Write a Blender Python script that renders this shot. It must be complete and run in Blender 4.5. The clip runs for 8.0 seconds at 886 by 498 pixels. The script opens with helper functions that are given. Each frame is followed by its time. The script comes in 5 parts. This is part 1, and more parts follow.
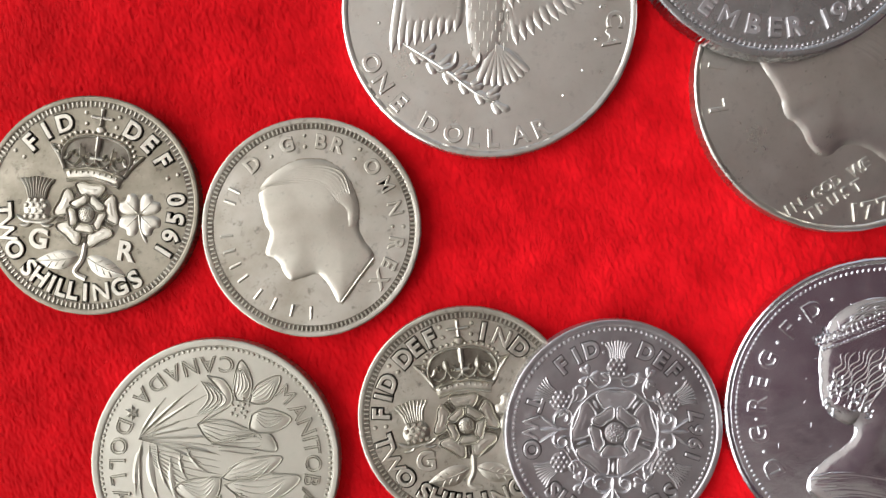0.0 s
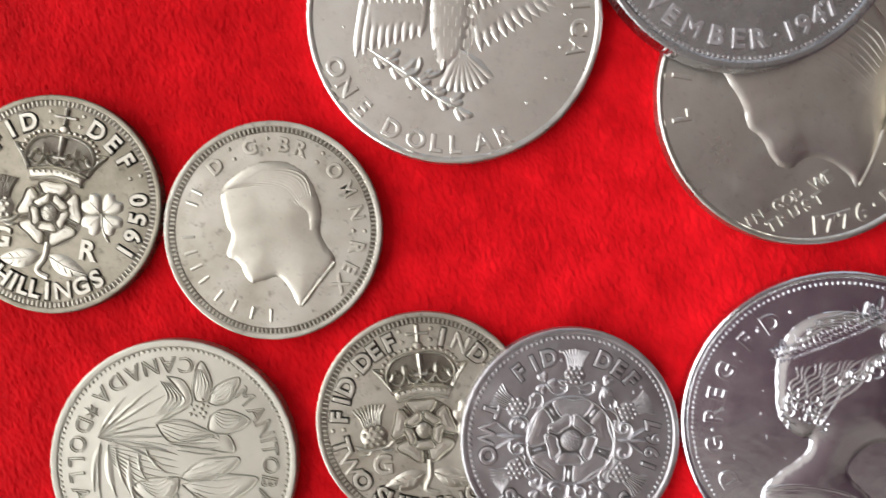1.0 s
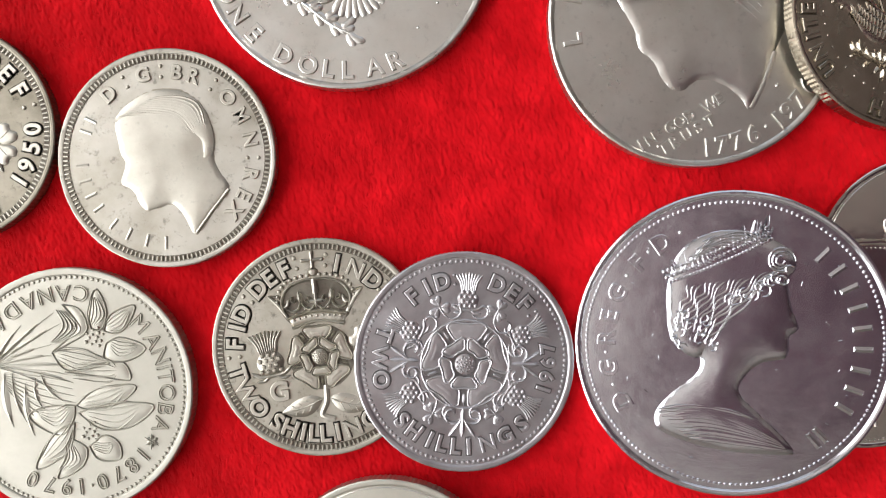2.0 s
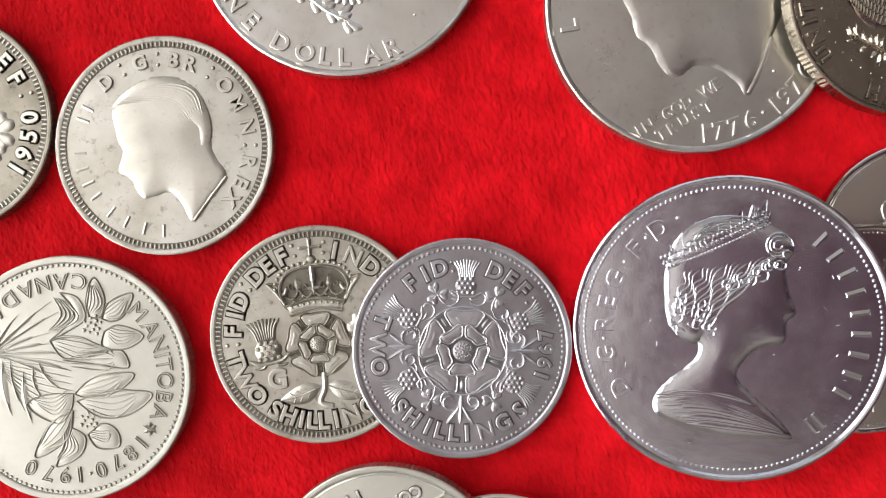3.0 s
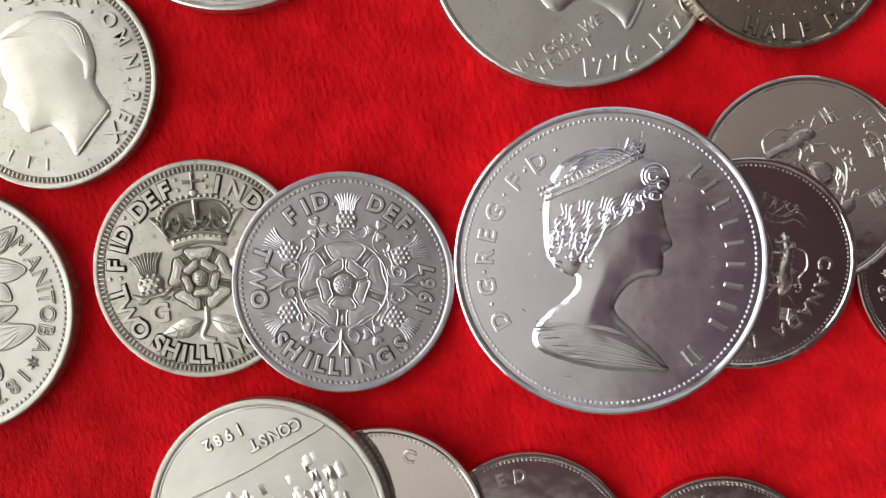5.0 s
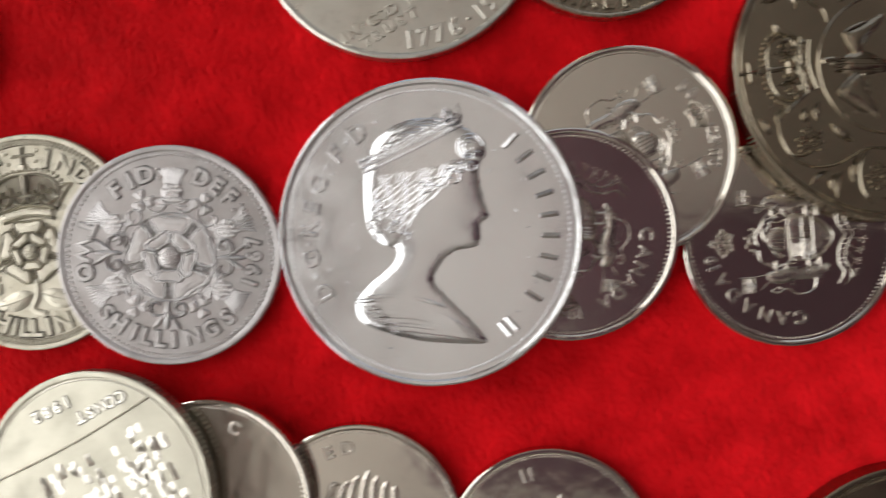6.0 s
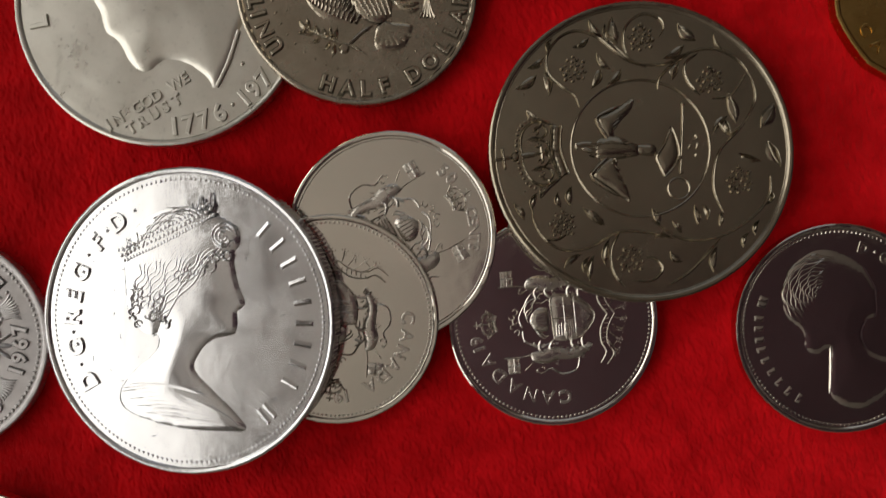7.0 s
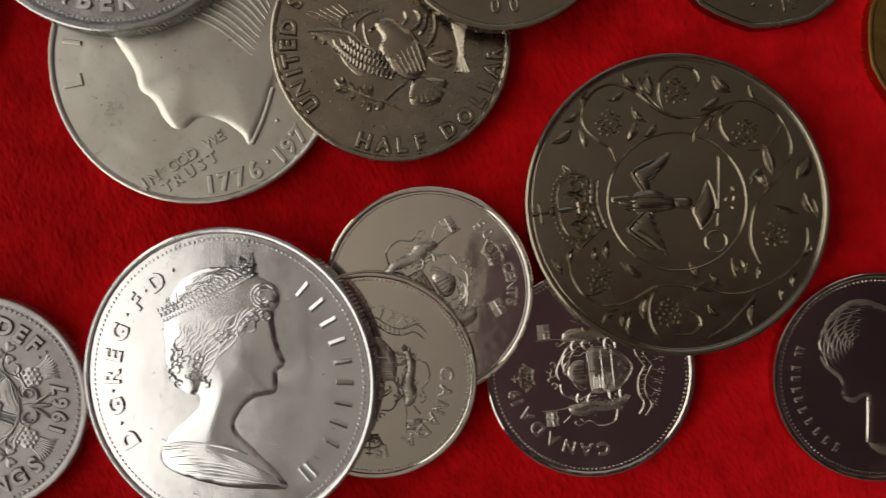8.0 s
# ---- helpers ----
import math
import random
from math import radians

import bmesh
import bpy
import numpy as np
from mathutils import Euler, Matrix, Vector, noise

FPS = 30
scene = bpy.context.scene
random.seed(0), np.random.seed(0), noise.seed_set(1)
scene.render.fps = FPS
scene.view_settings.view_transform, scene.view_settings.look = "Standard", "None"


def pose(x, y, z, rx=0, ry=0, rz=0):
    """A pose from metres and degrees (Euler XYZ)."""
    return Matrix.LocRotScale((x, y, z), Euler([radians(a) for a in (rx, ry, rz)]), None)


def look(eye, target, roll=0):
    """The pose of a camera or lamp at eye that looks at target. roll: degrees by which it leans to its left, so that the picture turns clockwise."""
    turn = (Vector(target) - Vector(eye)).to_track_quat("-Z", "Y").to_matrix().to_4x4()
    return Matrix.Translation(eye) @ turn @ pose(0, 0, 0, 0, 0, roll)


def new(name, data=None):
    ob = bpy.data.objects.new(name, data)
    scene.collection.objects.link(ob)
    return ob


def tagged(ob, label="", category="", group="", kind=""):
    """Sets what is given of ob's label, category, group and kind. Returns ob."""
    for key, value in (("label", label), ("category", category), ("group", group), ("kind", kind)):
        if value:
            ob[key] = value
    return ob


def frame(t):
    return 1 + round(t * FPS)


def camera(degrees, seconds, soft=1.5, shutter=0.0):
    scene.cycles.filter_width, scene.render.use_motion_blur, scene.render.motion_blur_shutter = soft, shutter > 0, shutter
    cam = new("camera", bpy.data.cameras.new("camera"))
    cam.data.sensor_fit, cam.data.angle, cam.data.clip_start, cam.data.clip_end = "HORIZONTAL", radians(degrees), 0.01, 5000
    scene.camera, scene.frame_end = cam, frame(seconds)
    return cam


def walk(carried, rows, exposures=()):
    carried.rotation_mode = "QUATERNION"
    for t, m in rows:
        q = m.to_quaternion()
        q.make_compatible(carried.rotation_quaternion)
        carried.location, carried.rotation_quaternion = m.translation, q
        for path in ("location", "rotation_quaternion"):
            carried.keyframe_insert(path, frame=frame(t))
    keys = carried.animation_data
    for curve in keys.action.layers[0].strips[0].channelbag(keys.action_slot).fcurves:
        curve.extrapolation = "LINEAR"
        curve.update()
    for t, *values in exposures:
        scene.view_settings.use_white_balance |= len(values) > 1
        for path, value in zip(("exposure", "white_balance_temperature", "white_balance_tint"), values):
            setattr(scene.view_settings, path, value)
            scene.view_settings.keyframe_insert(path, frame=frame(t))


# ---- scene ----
from mathutils import geometry

# ---- camera and its path (millimetres and degrees) ----
cam = camera(64.0, 8.0, soft=1.15, shutter=0.45)
PATH = [
    (0, 0.00, 0.00, 93.85, -0.21, 0.33, 0.13),
    (0.5, 2.45, 3.18, 93.93, -0.58, 0.27, 0.62),
    (1, 5.38, 1.52, 93.98, -0.66, 0.52, 1.18),
    (1.2, 10.64, -0.40, 94.03, -0.73, 0.48, 1.12),
    (1.4, 15.49, -1.80, 94.09, -0.81, 0.43, 1.06),
    (1.5, 17.41, -4.07, 94.11, -0.85, 0.40, 1.03),
    (2, 19.20, -7.75, 94.13, -0.79, 0.44, 0.68),
    (3.5, 20.09, -10.04, 94.14, -0.83, 0.44, 0.47),
    (4, 20.76, -10.09, 94.07, -0.91, 0.33, 0.47),
    (4.2, 21.76, -10.77, 94.12, -0.84, 0.35, 0.54),
    (4.3, 24.64, -11.85, 93.98, -1.03, 0.34, 0.61),
    (4.4, 29.98, -12.58, 93.83, -1.22, 0.33, 0.69),
    (4.5, 30.99, -12.33, 94.08, -1.13, 0.55, 0.13),
    (4.7, 32.54, -16.33, 94.12, -0.04, 0.51, 0.75),
    (5.8, 51.00, -20.53, 94.33, -1.64, 1.35, 0.14),
    (6, 59.22, -21.37, 93.85, -0.69, 1.43, 0.43),
    (6.2, 67.87, -19.54, 93.82, -0.30, 1.10, 0.10),
    (6.5, 80.88, -18.79, 93.78, 0.28, 0.61, -0.41),
    (6.6, 83.56, -18.18, 93.83, 0.28, 0.52, -0.40),
    (6.8, 85.84, -15.09, 93.94, 0.28, 0.32, -0.38),
    (7, 87.42, -12.08, 94.05, 0.28, 0.13, -0.35),
    (7.5, 88.53, -6.33, 94.30, 0.17, 0.19, -0.56),
    (8, 82.83, -4.21, 94.23, -0.18, 0.19, -1.08),
]
EXPOSURE = [(0, 0.54, 6600, 12), (4.2, 0.54, 6500, 13), (4.7, 0.28, 6500, 12), (5.8, 0.14, 6900, 10), (6.4, -0.42, 7200, 10), (7.0, -0.82, 7400, 10), (8.0, -0.92, 7600, 10)]
walk(cam, [(t, pose(x / 1000, y / 1000, z / 1000, rx, ry, rz)) for t, x, y, z, rx, ry, rz in PATH], EXPOSURE)

# ---- world, window light and added north fill ----
world = bpy.data.worlds.new("sky")
scene.world = world
world.use_nodes = True
sky = world.node_tree.nodes.new("ShaderNodeTexSky")
sky.sky_type, sky.sun_disc = "NISHITA", False
sky.sun_elevation, sky.sun_rotation = radians(35), radians(60)
world.node_tree.links.new(sky.outputs[0], world.node_tree.nodes["Background"].inputs[0])
world.node_tree.nodes["Background"].inputs[1].default_value = 0.06

WALL_X, TABLE = -0.95, 0.74     # window wall, table height above the floor


def area_lamp(name, m, width, height, watts, colour):
    data = bpy.data.lights.new(name, "AREA")
    data.shape, data.size, data.size_y, data.energy, data.color = "RECTANGLE", width, height, watts, colour
    lamp = new(name, data)
    lamp.matrix_world = m
    return lamp


area_lamp("window_light", look((WALL_X - 0.03, -0.2, 0.77), (0.2, -0.2, 0.72)), 2.1, 1.3, 29, (0.96, 0.98, 1.0))
# Fill lamp added out of view to brighten the upper coins.
area_lamp("north_fill_light", look((0.05, 1.63, 0.95), (0.05, 0.0, 0.8)), 2.0, 1.2, 3.0, (0.96, 0.98, 1.0))


# ---- materials ----
def material(name):
    mat = bpy.data.materials.new(name)
    mat.use_nodes = True
    return mat, mat.node_tree.nodes, mat.node_tree.links, mat.node_tree.nodes["Principled BSDF"]


def noise_node(nodes, links, scale, detail=4.0, rough=0.6, space="Object"):
    where = nodes.new("ShaderNodeTexCoord")
    tex = nodes.new("ShaderNodeTexNoise")
    tex.inputs["Scale"].default_value, tex.inputs["Detail"].default_value, tex.inputs["Roughness"].default_value = scale, detail, rough
    links.new(where.outputs[space], tex.inputs["Vector"])
    return tex


def ramp(nodes, links, source, stops):
    node = nodes.new("ShaderNodeValToRGB")
    while len(node.color_ramp.elements) < len(stops):
        node.color_ramp.elements.new(0.5)
    for element, (at, colour) in zip(node.color_ramp.elements, stops):
        element.position, element.color = at, (*colour, 1)
    links.new(source, node.inputs[0])
    return node


def metal(name, colour, toned, rough, scratch=0.3, amount=0.5, grime=350.0, dirt=0.0):
    """Coin metal: two tones in uneven stains, fine scratches and a mottled gloss."""
    mat, nodes, links, bsdf = material(name)
    stain = noise_node(nodes, links, grime, 5, 0.65)
    tint = ramp(nodes, links, stain.outputs[0], [(0.5 - 0.3 * amount, toned), (0.5 + 0.25 * amount, colour)])
    specks = noise_node(nodes, links, 800.0, 6, 0.75)
    spots = ramp(nodes, links, specks.outputs[0], [(0.56, (1, 1, 1)), (0.68, (1 - dirt,) * 3)])
    soiled = nodes.new("ShaderNodeMix")
    soiled.data_type, soiled.blend_type = "RGBA", "MULTIPLY"
    soiled.inputs["Factor"].default_value = 1.0
    links.new(tint.outputs[0], soiled.inputs["A"])
    links.new(spots.outputs[0], soiled.inputs["B"])
    links.new(soiled.outputs["Result"], bsdf.inputs["Base Color"])
    bsdf.inputs["Metallic"].default_value = 1.0
    gloss = noise_node(nodes, links, 260.0, 8, 0.72)
    span = nodes.new("ShaderNodeMapRange")
    span.inputs["From Min"].default_value, span.inputs["From Max"].default_value = 0.3, 0.7
    span.inputs["To Min"].default_value, span.inputs["To Max"].default_value = rough * 0.72, rough * 1.32
    links.new(gloss.outputs[0], span.inputs[0])
    links.new(span.outputs[0], bsdf.inputs["Roughness"])
    where = nodes.new("ShaderNodeTexCoord")
    turn = nodes.new("ShaderNodeMapping")
    turn.inputs["Rotation"].default_value, turn.inputs["Scale"].default_value = (0, 0, 0.7), (1, 0.04, 1)
    links.new(where.outputs["Object"], turn.inputs[0])
    lines = nodes.new("ShaderNodeTexNoise")
    lines.inputs["Scale"].default_value, lines.inputs["Detail"].default_value = 6000.0, 3.0
    links.new(turn.outputs[0], lines.inputs["Vector"])
    dents = noise_node(nodes, links, 1500.0, 5, 0.6)
    both = nodes.new("ShaderNodeMath")
    both.operation = "MULTIPLY_ADD"
    both.inputs[1].default_value = 0.22
    links.new(lines.outputs[0], both.inputs[0])
    links.new(dents.outputs[0], both.inputs[2])
    bump = nodes.new("ShaderNodeBump")
    bump.inputs["Strength"].default_value, bump.inputs["Distance"].default_value = scratch, 0.00002
    links.new(both.outputs[0], bump.inputs["Height"])
    swell = noise_node(nodes, links, 110.0, 3, 0.5)
    wave = nodes.new("ShaderNodeBump")
    wave.inputs["Strength"].default_value, wave.inputs["Distance"].default_value = 1.0, 0.00012
    links.new(swell.outputs[0], wave.inputs["Height"])
    links.new(wave.outputs[0], bump.inputs["Normal"])
    links.new(bump.outputs[0], bsdf.inputs["Normal"])
    return mat


def paint(name, colour, rough=0.7, vary=0.12, scale=6.0):
    mat, nodes, links, bsdf = material(name)
    tone = noise_node(nodes, links, scale, 5, 0.6)
    low = tuple(c * (1 - vary) for c in colour)
    links.new(ramp(nodes, links, tone.outputs[0], [(0.35, low), (0.65, colour)]).outputs[0], bsdf.inputs["Base Color"])
    bsdf.inputs["Roughness"].default_value = rough
    return mat


def felt_material(name, strand):
    mat, nodes, links, bsdf = material(name)
    blotch = noise_node(nodes, links, 140.0, 4, 0.6)
    links.new(ramp(nodes, links, blotch.outputs[0], [(0.3, (0.58, 0.004, 0.008)), (0.7, (0.86, 0.010, 0.018))]).outputs[0], bsdf.inputs["Base Color"])
    bsdf.inputs["Roughness"].default_value = 1.0
    bsdf.inputs["Specular IOR Level"].default_value = 0.05
    bsdf.inputs["Diffuse Roughness"].default_value = 1.0
    bsdf.inputs["Sheen Weight"].default_value, bsdf.inputs["Sheen Roughness"].default_value = 0.25, 0.5
    bsdf.inputs["Sheen Tint"].default_value = (1.0, 0.25, 0.22, 1)
    if not strand:
        where = nodes.new("ShaderNodeTexCoord")
        turn = nodes.new("ShaderNodeMapping")
        turn.inputs["Rotation"].default_value, turn.inputs["Scale"].default_value = (0, 0, 0.35), (1, 0.35, 1)
        links.new(where.outputs["Object"], turn.inputs[0])
        nap = nodes.new("ShaderNodeTexNoise")
        nap.inputs["Scale"].default_value, nap.inputs["Detail"].default_value, nap.inputs["Roughness"].default_value = 900.0, 6.0, 0.7
        links.new(turn.outputs[0], nap.inputs["Vector"])
        bump = nodes.new("ShaderNodeBump")
        bump.inputs["Strength"].default_value, bump.inputs["Distance"].default_value = 1.0, 0.0006
        links.new(nap.outputs[0], bump.inputs["Height"])
        links.new(bump.outputs[0], bsdf.inputs["Normal"])
    return mat


FELT, NAP = felt_material("red_felt", False), felt_material("red_fibre", True)
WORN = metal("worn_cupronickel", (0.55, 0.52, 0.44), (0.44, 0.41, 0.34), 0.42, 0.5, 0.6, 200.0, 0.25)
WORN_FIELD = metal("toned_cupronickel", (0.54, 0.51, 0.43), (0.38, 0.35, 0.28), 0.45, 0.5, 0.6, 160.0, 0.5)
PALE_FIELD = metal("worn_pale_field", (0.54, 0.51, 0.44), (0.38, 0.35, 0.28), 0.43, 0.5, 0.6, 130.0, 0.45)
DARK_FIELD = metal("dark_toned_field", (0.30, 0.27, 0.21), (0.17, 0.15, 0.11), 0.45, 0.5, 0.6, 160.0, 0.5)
DARK_GAP = metal("tarnished_recess", (0.22, 0.20, 0.16), (0.12, 0.10, 0.08), 0.55, 0.5)
# Darker tones for painted edge shade round lettering; the grey also lies under petals.
GREY_GAP = metal("grey_recess", (0.34, 0.325, 0.32), (0.24, 0.23, 0.22), 0.5, 0.5)
PALE_GAP = metal("brownish_recess", (0.36, 0.325, 0.26), (0.27, 0.24, 0.18), 0.5, 0.5)
GREY = metal("grey_cupronickel", (0.64, 0.62, 0.62), (0.54, 0.52, 0.52), 0.42, 0.6)
GREY_FIELD = metal("grey_field", (0.57, 0.55, 0.55), (0.48, 0.46, 0.46), 0.42, 0.6)
NICKEL = metal("pale_nickel", (0.50, 0.48, 0.405), (0.42, 0.40, 0.335), 0.48, 0.35, 1.2, 120.0)
# Darker copy of the clad metal, painted as shade at letter edges.
CLAD_EDGE_SHADE = metal("clad_edge_shade", (0.56, 0.54, 0.48), (0.48, 0.455, 0.40), 0.45, 0.4)
CLAD = metal("clad_dollar", (0.73, 0.71, 0.65), (0.60, 0.575, 0.515), 0.33, 0.3, 1.0, 170.0, 0.15)
SILVERY = metal("bright_crown", (0.78, 0.78, 0.79), (0.60, 0.60, 0.615), 0.20, 0.45, 1.0, 130.0, 0.12)
PROOF = metal("bright_nickel", (0.70, 0.66, 0.59), (0.65, 0.61, 0.55), 0.10, 0.15, 1.5, 100.0)
FROST = metal("frosted_relief", (0.68, 0.64, 0.58), (0.62, 0.58, 0.53), 0.25, 0.3, 1.5, 100.0)
BROWN = metal("toned_crown", (0.40, 0.345, 0.265), (0.27, 0.235, 0.18), 0.22, 0.5, 1.2, 120.0)
GOLD = metal("bronze_plate", (0.62, 0.40, 0.14), (0.50, 0.31, 0.10), 0.24, 0.4)
PLASTER, CEIL = paint("plaster", (0.38, 0.35, 0.31)), paint("ceiling_paint", (0.80, 0.78, 0.74))
DARK_PANEL, BOARDS = paint("dark_panel", (0.24, 0.155, 0.20), 0.5, 0.4), paint("floor_boards", (0.22, 0.13, 0.07), 0.5, 0.4)


# ---- mesh tools: pieces are pairs of corner rows and faces ----
def join(pieces):
    corners, faces, n = [], [], 0
    for v, f in pieces:
        corners.append(np.asarray(v, float).reshape(-1, 3))
        faces += [tuple(int(i) + n for i in face) for face in f]
        n += len(v)
    return np.concatenate(corners), faces


def mesh_of(name, piece, mat, smooth=True, crease=38):
    v, f = piece
    me = bpy.data.meshes.new(name)
    me.from_pydata(np.asarray(v).tolist(), [], f)
    me.materials.append(mat)
    if smooth:
        me.shade_smooth()
        me.set_sharp_from_angle(angle=radians(crease))
    me.update()
    return me


def part(name, piece, mat, parent, label="", kind="", smooth=True, crease=38):
    ob = new(name, mesh_of(name, piece, mat, smooth, crease))
    ob.parent = parent
    return tagged(ob, label, kind=kind)


def box(name, low, high, mat, parent=None):
    (a, b, c), (d, e, f) = low, high
    v = [(x, y, z) for x in (a, d) for y in (b, e) for z in (c, f)]
    faces = [(0, 1, 3, 2), (4, 6, 7, 5), (0, 4, 5, 1), (2, 3, 7, 6), (0, 2, 6, 4), (1, 5, 7, 3)]
    ob = new(name, mesh_of(name, (v, faces), mat, False))
    ob.parent = parent
    return ob


def moved(piece, scale=1.0, turn=0.0, at=(0, 0), lift=0.0):
    v = np.array(piece[0], float)
    c, s = np.cos(np.radians(turn)), np.sin(np.radians(turn))
    xy = v[:, :2] * scale @ np.array([[c, s], [-s, c]])
    return np.column_stack([xy + at, v[:, 2] + lift]), piece[1]


def curve_through(points, closed, spacing):
    """A smooth line through the points, in even steps."""
    p = np.array(points, float)
    n = len(p)
    rows = range(n if closed else n - 1)
    line = []
    for i in rows:
        a, b, c, d = (p[(i + k) % n] if closed else p[min(max(i + k, 0), n - 1)] for k in (-1, 0, 1, 2))
        for t in np.linspace(0, 1, 12)[:-1]:
            line.append(0.5 * (2 * b + (c - a) * t + (2 * a - 5 * b + 4 * c - d) * t * t + (3 * b - a - 3 * c + d) * t**3))
    line.append(p[0] if closed else p[-1])
    line = np.array(line)
    far = np.r_[0, np.cumsum(np.hypot(*np.diff(line, axis=0).T))]
    count = max(int(far[-1] / spacing), 6)
    at = np.linspace(0, far[-1], count + 1)
    even = np.column_stack([np.interp(at, far, line[:, k]) for k in (0, 1)])
    return even[:-1] if closed else even


def pillow(points, height, width, spacing=0.03, smooth=True, base=0.0, sink=0.004, swell=0.0, reach=0.25):
    """A raised form inside a closed outline, which rises at its edge over the given width and swells on by a gentle dome."""
    rim = curve_through(points, True, spacing) if smooth else np.array(points, float)
    low, high = rim.min(0), rim.max(0)
    step = spacing * 1.25
    gx, gy = np.meshgrid(np.arange(low[0], high[0], step), np.arange(low[1], high[1], step))
    inner = np.column_stack([gx.ravel(), gy.ravel()])
    inner[:, 0] += (np.arange(len(gx)).repeat(gx.shape[1]) % 2) * step / 2
    a, b = rim, np.roll(rim, -1, 0)
    edge = b - a
    rel = inner[:, None] - a
    t = np.clip((rel * edge).sum(-1) / np.maximum((edge**2).sum(-1), 1e-12), 0, 1)
    dist = np.hypot(*np.moveaxis(rel - t[..., None] * edge, -1, 0)).min(1)
    cross = (a[:, 1] > inner[:, None, 1]) != (b[:, 1] > inner[:, None, 1])
    with np.errstate(divide="ignore", invalid="ignore"):
        at = a[:, 0] + (inner[:, None, 1] - a[:, 1]) / (b[:, 1] - a[:, 1]) * edge[:, 0]
    inside = (cross & (inner[:, None, 0] < at)).sum(1) % 2 == 1
    keep = inside & (dist > spacing * 0.45)
    inner, dist = inner[keep], dist[keep]
    flat = [Vector(q) for q in np.concatenate([rim, inner])]
    n = len(rim)
    out = geometry.delaunay_2d_cdt(flat, [(i, (i + 1) % n) for i in range(n)], [], 1, 1e-5)
    xy = np.array([tuple(q) for q in out[0]])
    s, d = np.zeros(len(xy)), np.zeros(len(xy))
    for k, origin in enumerate(out[3]):
        if origin and min(origin) >= n:
            s[k], d[k] = min(dist[min(origin) - n] / width, 1), min(dist[min(origin) - n] / reach, 1)
    z = base - sink + (height + sink) * np.sin(np.pi / 2 * s**0.8) + swell * np.sin(np.pi / 2 * d)
    return np.column_stack([xy, z]), [tuple(f) for f in out[2]]


def stroke(points, width, height, spacing=0.03, taper=(0.3, 0.3), base=0.0):
    """A rounded raised line, which may thin out at its ends."""
    line = curve_through(points, False, spacing)
    n = len(line)
    along = np.gradient(line, axis=0)
    along /= np.maximum(np.hypot(*along.T), 1e-9)[:, None]
    side = np.column_stack([-along[:, 1], along[:, 0]])
    s = np.linspace(0, 1, n)
    w = width / 2 * np.minimum(1, np.minimum(taper[0] + s * 4, taper[1] + (1 - s) * 4))
    v, f = [], []
    angles = np.linspace(0, np.pi, 5)
    for k in range(n):
        for a in angles:
            v.append((*(line[k] + side[k] * w[k] * np.cos(a)), base - 0.004 + (height + 0.004) * np.sin(a) * min(1, w[k] / (width / 2) + 0.2)))
    for k in range(n - 1):
        for i in range(4):
            f.append((k * 5 + i, k * 5 + i + 1, k * 5 + 6 + i, k * 5 + 5 + i))
    return np.array(v), f


def dome(x, y, r, height, base=0.0, sides=8):
    v, f = [(x, y, base + height)], []
    for k, (q, z) in enumerate(((0.6, 0.8), (1.0, -0.1))):
        for i in range(sides):
            a = 2 * np.pi * i / sides
            v.append((x + q * r * np.cos(a), y + q * r * np.sin(a), base + z * height))
    for i in range(sides):
        j = (i + 1) % sides
        f += [(0, 1 + i, 1 + j), (1 + i, 1 + sides + i, 1 + sides + j, 1 + j)]
    return np.array(v), f


def ring(x, y, r, width, height, count=96, base=0.0):
    v, f = [], []
    angles = np.linspace(0, np.pi, 5)
    for i in range(count):
        a = 2 * np.pi * i / count
        for b in angles:
            q = r + width / 2 * np.cos(b)
            v.append((x + q * np.cos(a), y + q * np.sin(a), base - 0.004 + height * np.sin(b)))
    for i in range(count):
        j = (i + 1) % count
        for k in range(4):
            f.append((i * 5 + k, j * 5 + k, j * 5 + k + 1, i * 5 + k + 1))
    return np.array(v), f


def leaf(x, y, length, width, angle, height=0.03, bend=0.0, spacing=0.022):
    """A pointed leaf from its foot at x, y, with a midrib."""
    t = np.linspace(0, 1, 9)
    half = width / 2 * np.sin(np.pi * t**0.8) ** 0.9
    mid = bend * np.sin(np.pi * t)
    up, down = np.column_stack([t * length, mid + half]), np.column_stack([t * length, mid - half])[::-1]
    body = pillow(np.concatenate([up, down[1:-1]]), height, width * 0.4, spacing)
    veins = [stroke([(length * q, bend * np.sin(np.pi * q)), (length * (q + 0.13), bend + e * width * 0.3)], width * 0.06, height * 0.25, spacing * 2, base=height * 0.85) for q in (0.25, 0.42, 0.58) for e in (-1, 1)] if width > 0.12 else []
    rib = stroke(np.column_stack([t * length * 0.96, mid]), width * 0.09, height * 0.35, spacing * 1.5, base=height * 0.88)
    return moved(join([body, rib] + veins), 1, angle, (x, y))


GLYPHS = {}


